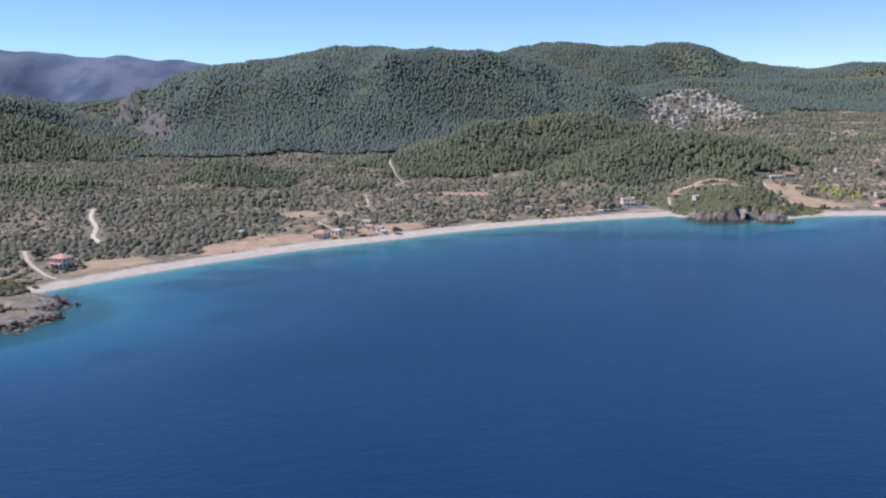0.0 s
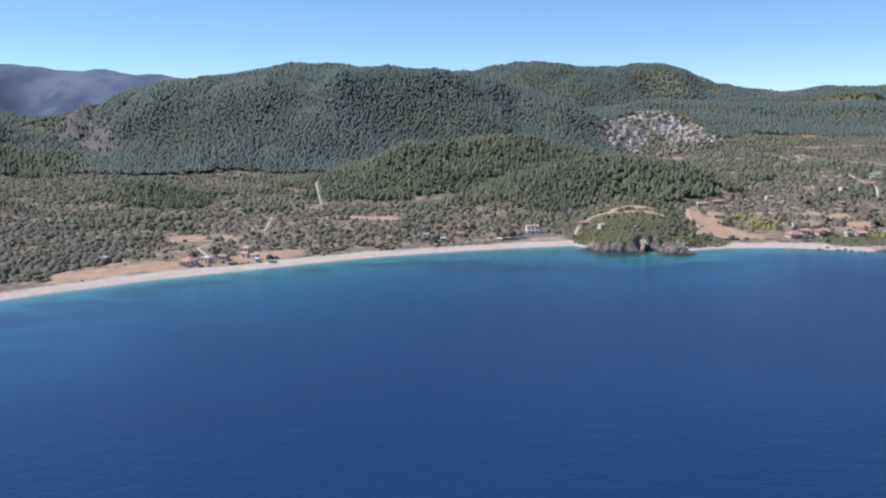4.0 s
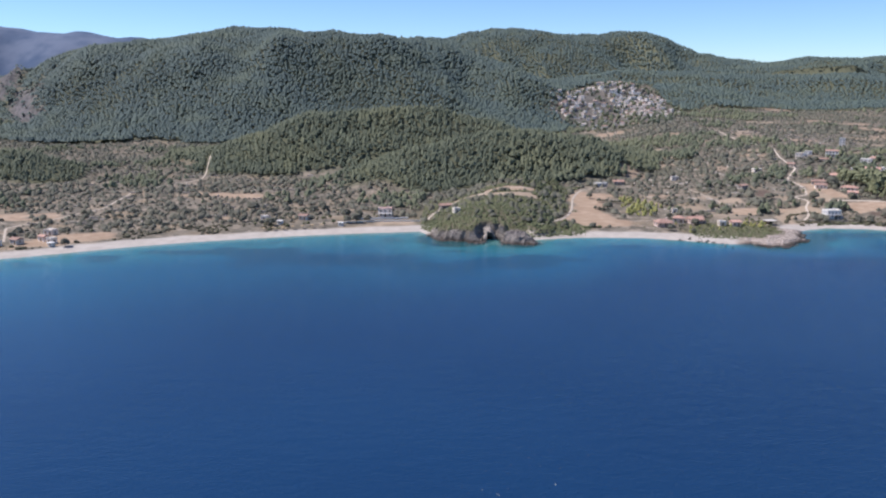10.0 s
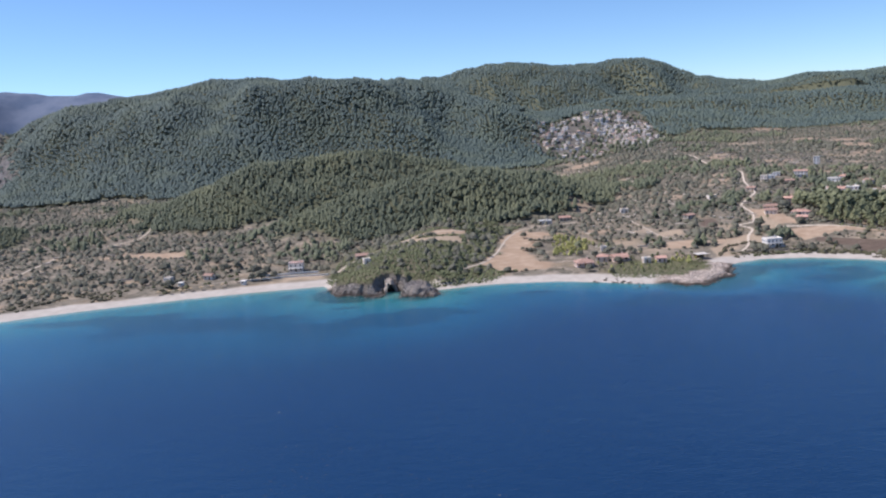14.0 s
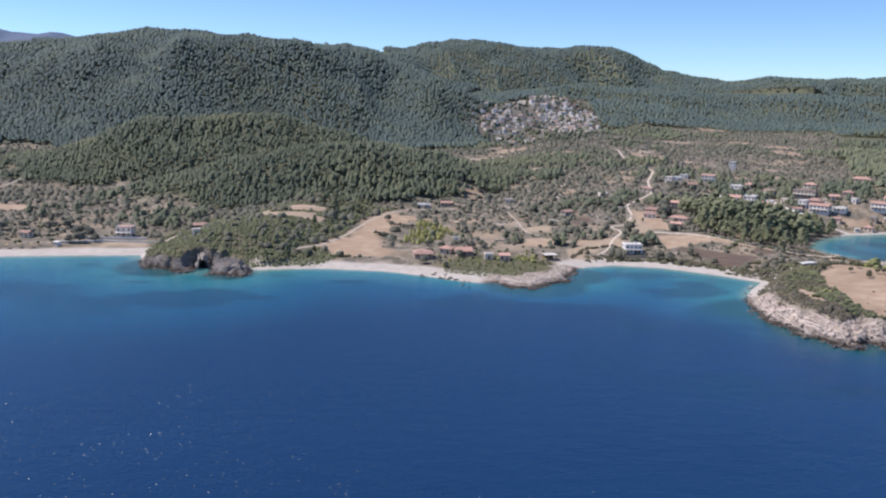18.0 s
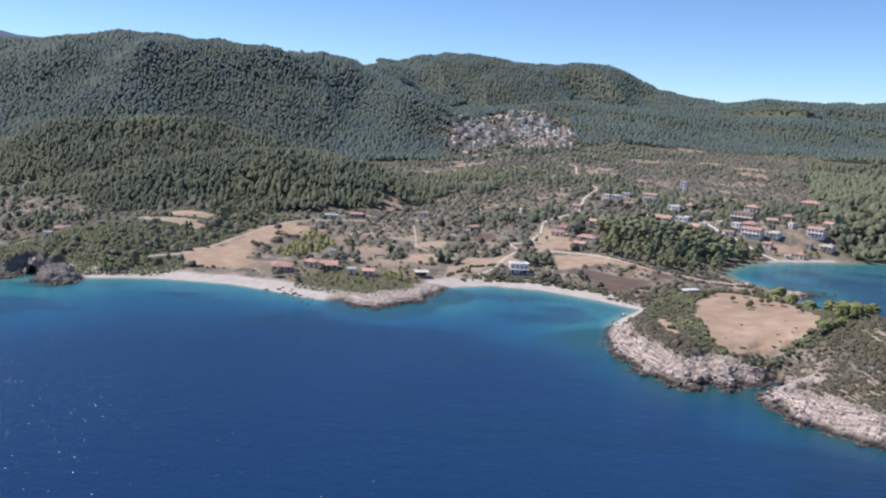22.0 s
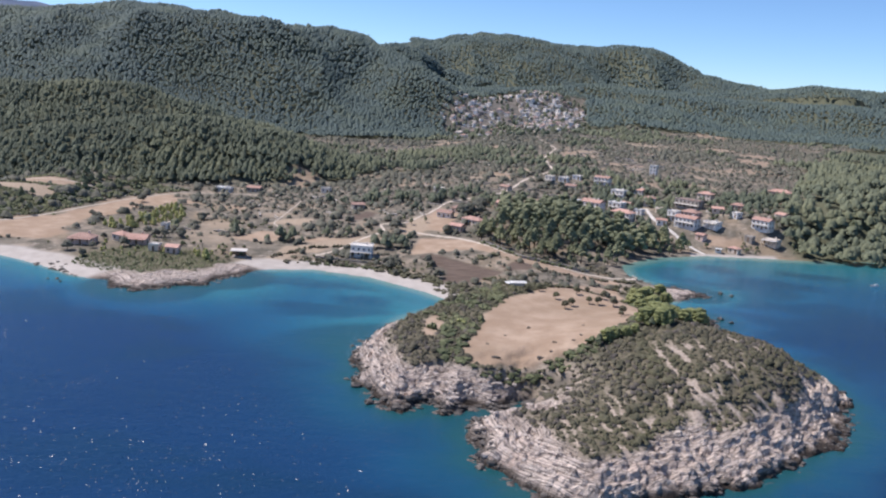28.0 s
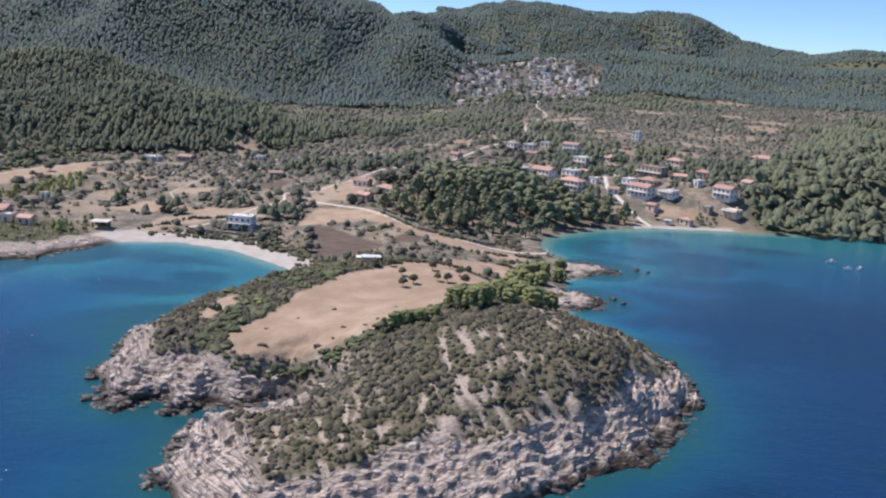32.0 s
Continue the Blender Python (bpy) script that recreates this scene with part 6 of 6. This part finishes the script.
shed = root("greenhouse_shed", "long low shed with a white sheet roof at the field's end", "shed")
part("wall", box(bmesh.new(), -4.6, 4.6, -2.6, 2.6, -1.2, 2.0), CONCRETE, shed)
part("roof", bevelled(box(bmesh.new(), -4.9, 4.9, -3.0, 3.0, 2.0, 2.18), 0.04), TIN, shed)
part("lean_to_roof", bevelled(box(bmesh.new(), -7.6, -4.95, -2.4, 2.2, 1.7, 1.85), 0.03), TIN, shed)
for a, b in ((-7.4, -2.2), (-7.4, 2.0)):
    part("post", box(bmesh.new(), a - 0.08, a + 0.08, b - 0.08, b + 0.08, -1.0, 1.7), WOOD, shed)
stand(shed, 491.5, 545.5, 20, 0.62)

hut = root("beach_pavilion", "open wooden pavilion with a pale flat roof on the rocks", "pavilion")
part("floor", box(bmesh.new(), -3, 3, -2.5, 2.5, -1.0, 0.25), STONE_WALL, hut)
part("roof", bevelled(box(bmesh.new(), -3.4, 3.4, -2.9, 2.9, 2.7, 2.9), 0.04), CONCRETE, hut)
for a in (-2.7, 0, 2.7):
    for b in (-2.2, 2.2):
        part("post", box(bmesh.new(), a - 0.09, a + 0.09, b - 0.09, b + 0.09, 0.25, 2.7), WOOD, hut)
part("back_wall", box(bmesh.new(), -2.6, 2.6, 2.26, 2.4, 0.25, 2.7), WOOD, hut)
stand(hut, 372.5, 584, 15)


def kiosk(x, y, size, turn):
    ob = root("beach_kiosk", "small white beach kiosk with a flat awning", "kiosk", "kiosks on the beaches")
    part("body", bevelled(box(bmesh.new(), -size / 2, size / 2, -size / 2.4, size / 2.4, -0.6, 2.2), 0.04), TIN, ob)
    part("awning", bevelled(box(bmesh.new(), -size / 2 - 0.3, size / 2 + 0.3, -size / 2.4 - 1.0, size / 2.4 + 0.2, 2.2, 2.3), 0.03), TIN, ob)
    part("hatch", box(bmesh.new(), -size / 4, size / 4, -size / 2.4 - 0.03, -size / 2.4 + 0.01, 0.9, 1.8), WOOD, ob)
    stand(ob, x, y, turn)


for x, y, size, turn in ((72, 588, 3.0, -18), (110, 585, 2.6, -12), (-40, 523, 2.8, -28), (592, 713, 3.0, -14)):
    kiosk(x, y, size, turn)


def umbrella(x, y):
    ob = root("beach_umbrella", "thatched beach umbrella on the sand", "umbrella", "beach umbrellas")
    bm = bmesh.new()
    limb(bm, (0, 0, -0.4), (0, 0, 2.1), 0.05, 0.04)
    part("pole", bm, WOOD, ob)
    bm = bmesh.new()
    top, rim, low = bm.verts.new((0, 0, 2.6)), [], []
    for k in range(12):
        a = 2 * math.pi * k / 12
        rim.append(bm.verts.new((1.35 * math.cos(a), 1.35 * math.sin(a), 2.0)))
        low.append(bm.verts.new((1.28 * math.cos(a), 1.28 * math.sin(a), 1.82)))
    for k in range(12):
        bm.faces.new((rim[k], rim[(k + 1) % 12], top))
        bm.faces.new((low[k], low[(k + 1) % 12], rim[(k + 1) % 12], rim[k]))
    bm.faces.new(low[::-1])
    part("canopy", bm, CLOTH, ob)
    stand(ob, x, y)


for k in range(7):
    umbrella(66 + 5.5 * k, 568 + 1.9 * k)


def boat(x, y, length, turn, label):
    ob = root("motor_boat", label, "boat", "boats at anchor")
    bm = bmesh.new()
    rings = []
    for u in (0, 0.25, 0.55, 0.8, 0.95, 1.0):
        half = length * 0.17 * (1 - max(0, u - 0.45) ** 2 * 3.1) if u < 1 else 0.02
        x0 = (u - 0.5) * length
        sheer = 0.55 + 0.3 * u * u
        rings.append([bm.verts.new(p) for p in ((x0, -half, sheer), (x0, -half * 0.75, -0.15), (x0, 0, -0.35 + 0.3 * u ** 4), (x0, half * 0.75, -0.15), (x0, half, sheer))])
    for a, b in zip(rings, rings[1:]):
        for k in range(4):
            bm.faces.new((a[k], b[k], b[k + 1], a[k + 1]))
    bm.faces.new(rings[0])
    part("hull", bm, HULL, ob)
    part("deck", box(bmesh.new(), -length * 0.45, length * 0.3, -length * 0.13, length * 0.13, 0.3, 0.42), WOOD, ob)
    part("cabin", bevelled(box(bmesh.new(), -length * 0.05, length * 0.2, -length * 0.1, length * 0.1, 0.42, 1.3), 0.08), HULL, ob)
    part("windscreen", box(bmesh.new(), length * 0.205, length * 0.215, -length * 0.09, length * 0.09, 0.8, 1.25), GLASS, ob)
    part("engine", bevelled(box(bmesh.new(), -length * 0.56, -length * 0.5, -0.2, 0.2, -0.1, 0.9), 0.05), IRON, ob)
    ob.matrix_basis = pose(x, y, 0, 0, 0, turn)


for x, y, length, turn in ((655, 662.5, 4.2, 10), (658.5, 651, 3.4, -8), (663.5, 653, 3.8, 60), (461.5, 536, 3.4, 20)):
    boat(x, y, length, turn, "small white motor boat lying at anchor")

ux, uy, rng = scatter(320, 550, 1220, 1630, 7.0, 80)
ok = (VILLAGE(ux, uy) > 0.05) & (rng.uniform(0, 1, ux.shape) < 0.36)
ux, uy = ux[ok], uy[ok]
ur = rng.uniform(1.4, 3.0, ux.shape)
tagged(clumps("village_trees", np.stack((ux, uy, terrain(ux, uy)[0] + ur), 1), np.stack((ur, ur, ur * 1.3), 1), PINE, 0, 0.3, 81), "dark green trees between the village houses", "trees", kind="stuff")


# ---- dry stone terraces on the slopes, dry tufts in the straw field ----
def terraces(label, box_of, spacing, seed, level):
    """Short pale walls that follow the contours, in loose rows."""
    x, y, rng = scatter(*box_of, spacing, seed)
    z, inland, band, wood, zone = terrain(x, y)
    keep = (inland > 60) & (wood < 0.3) & (fbm(x, y, 110, 3, 93) > level) & (VILLAGE(x, y) < 0.6)
    bm = bmesh.new()
    for px, py in zip(x[keep], y[keep]):
        gx, gy = sheet_z(px + 6, py) - sheet_z(px - 6, py), sheet_z(px, py + 6) - sheet_z(px, py - 6)
        turn = math.atan2(gy, gx) - math.pi / 2 + rng.uniform(-0.25, 0.25) if math.hypot(gx, gy) > 0.25 else rng.uniform(-0.3, 0.3)
        n, bend = int(rng.integers(2, 7)), rng.uniform(-0.12, 0.12)
        for k in range(n):
            px, py, turn = px + 2.0 * math.cos(turn), py + 2.0 * math.sin(turn), turn + bend
            start = len(bm.verts)
            box(bm, -0.98, 0.98, -0.35, 0.35, -0.8, rng.uniform(0.5, 1.1))
            bm.verts.ensure_lookup_table()
            m = Matrix.Translation((px, py, sheet_z(px, py))) @ Matrix.Rotation(turn, 4, "Z")
            for v in bm.verts[start:]:
                v.co = m @ v.co
    return tagged(part("terrace_walls", bm, PALE_STONE, None), label, "stone walls", kind="stuff")


PALE_STONE = plain_material("pale_dry_stone", (0.36, 0.315, 0.27), (0.56, 0.505, 0.445), 1.6, 0.95, 0.08)
terraces("pale dry stone terrace walls below the hill village", (300, 620, 930, 1440), 17.0, 711, -0.35)
terraces("pale dry stone walls among the eastern groves", (330, 740, 620, 930), 21.0, 712, -0.1)
terraces("pale dry stone walls among the western groves", (-260, 150, 560, 980), 24.0, 713, 0.0)


def tuft(x, y, size):
    """A low dry shrub of several leafy clumps."""
    rng = np.random.default_rng(int(x * 13 + y))
    n = 7
    cs = np.stack((x + rng.normal(0, 0.5 * size, n), y + rng.normal(0, 0.4 * size, n), np.full(n, sheet_z(x, y) + 0.16 * size)), 1)
    r = size * rng.uniform(0.3, 0.55, n)
    return tagged(clumps("dry_shrub", cs, np.stack((r, r, 0.6 * r), 1), GREY_SCRUB, 0, 0.4, 95), "low dry brown shrub in the straw field", "shrub", "dry shrubs in the straw field")


for x, y, size in ((497.6, 494, 0.8), (505, 477.5, 0.6), (501.5, 470.5, 0.9), (504, 473, 0.7), (512, 481, 0.7), (510, 478, 0.6), (490, 467, 1.1), (491, 485, 0.5), (513, 494, 0.5), (487, 476, 0.5)):
    tuft(x, y, size)
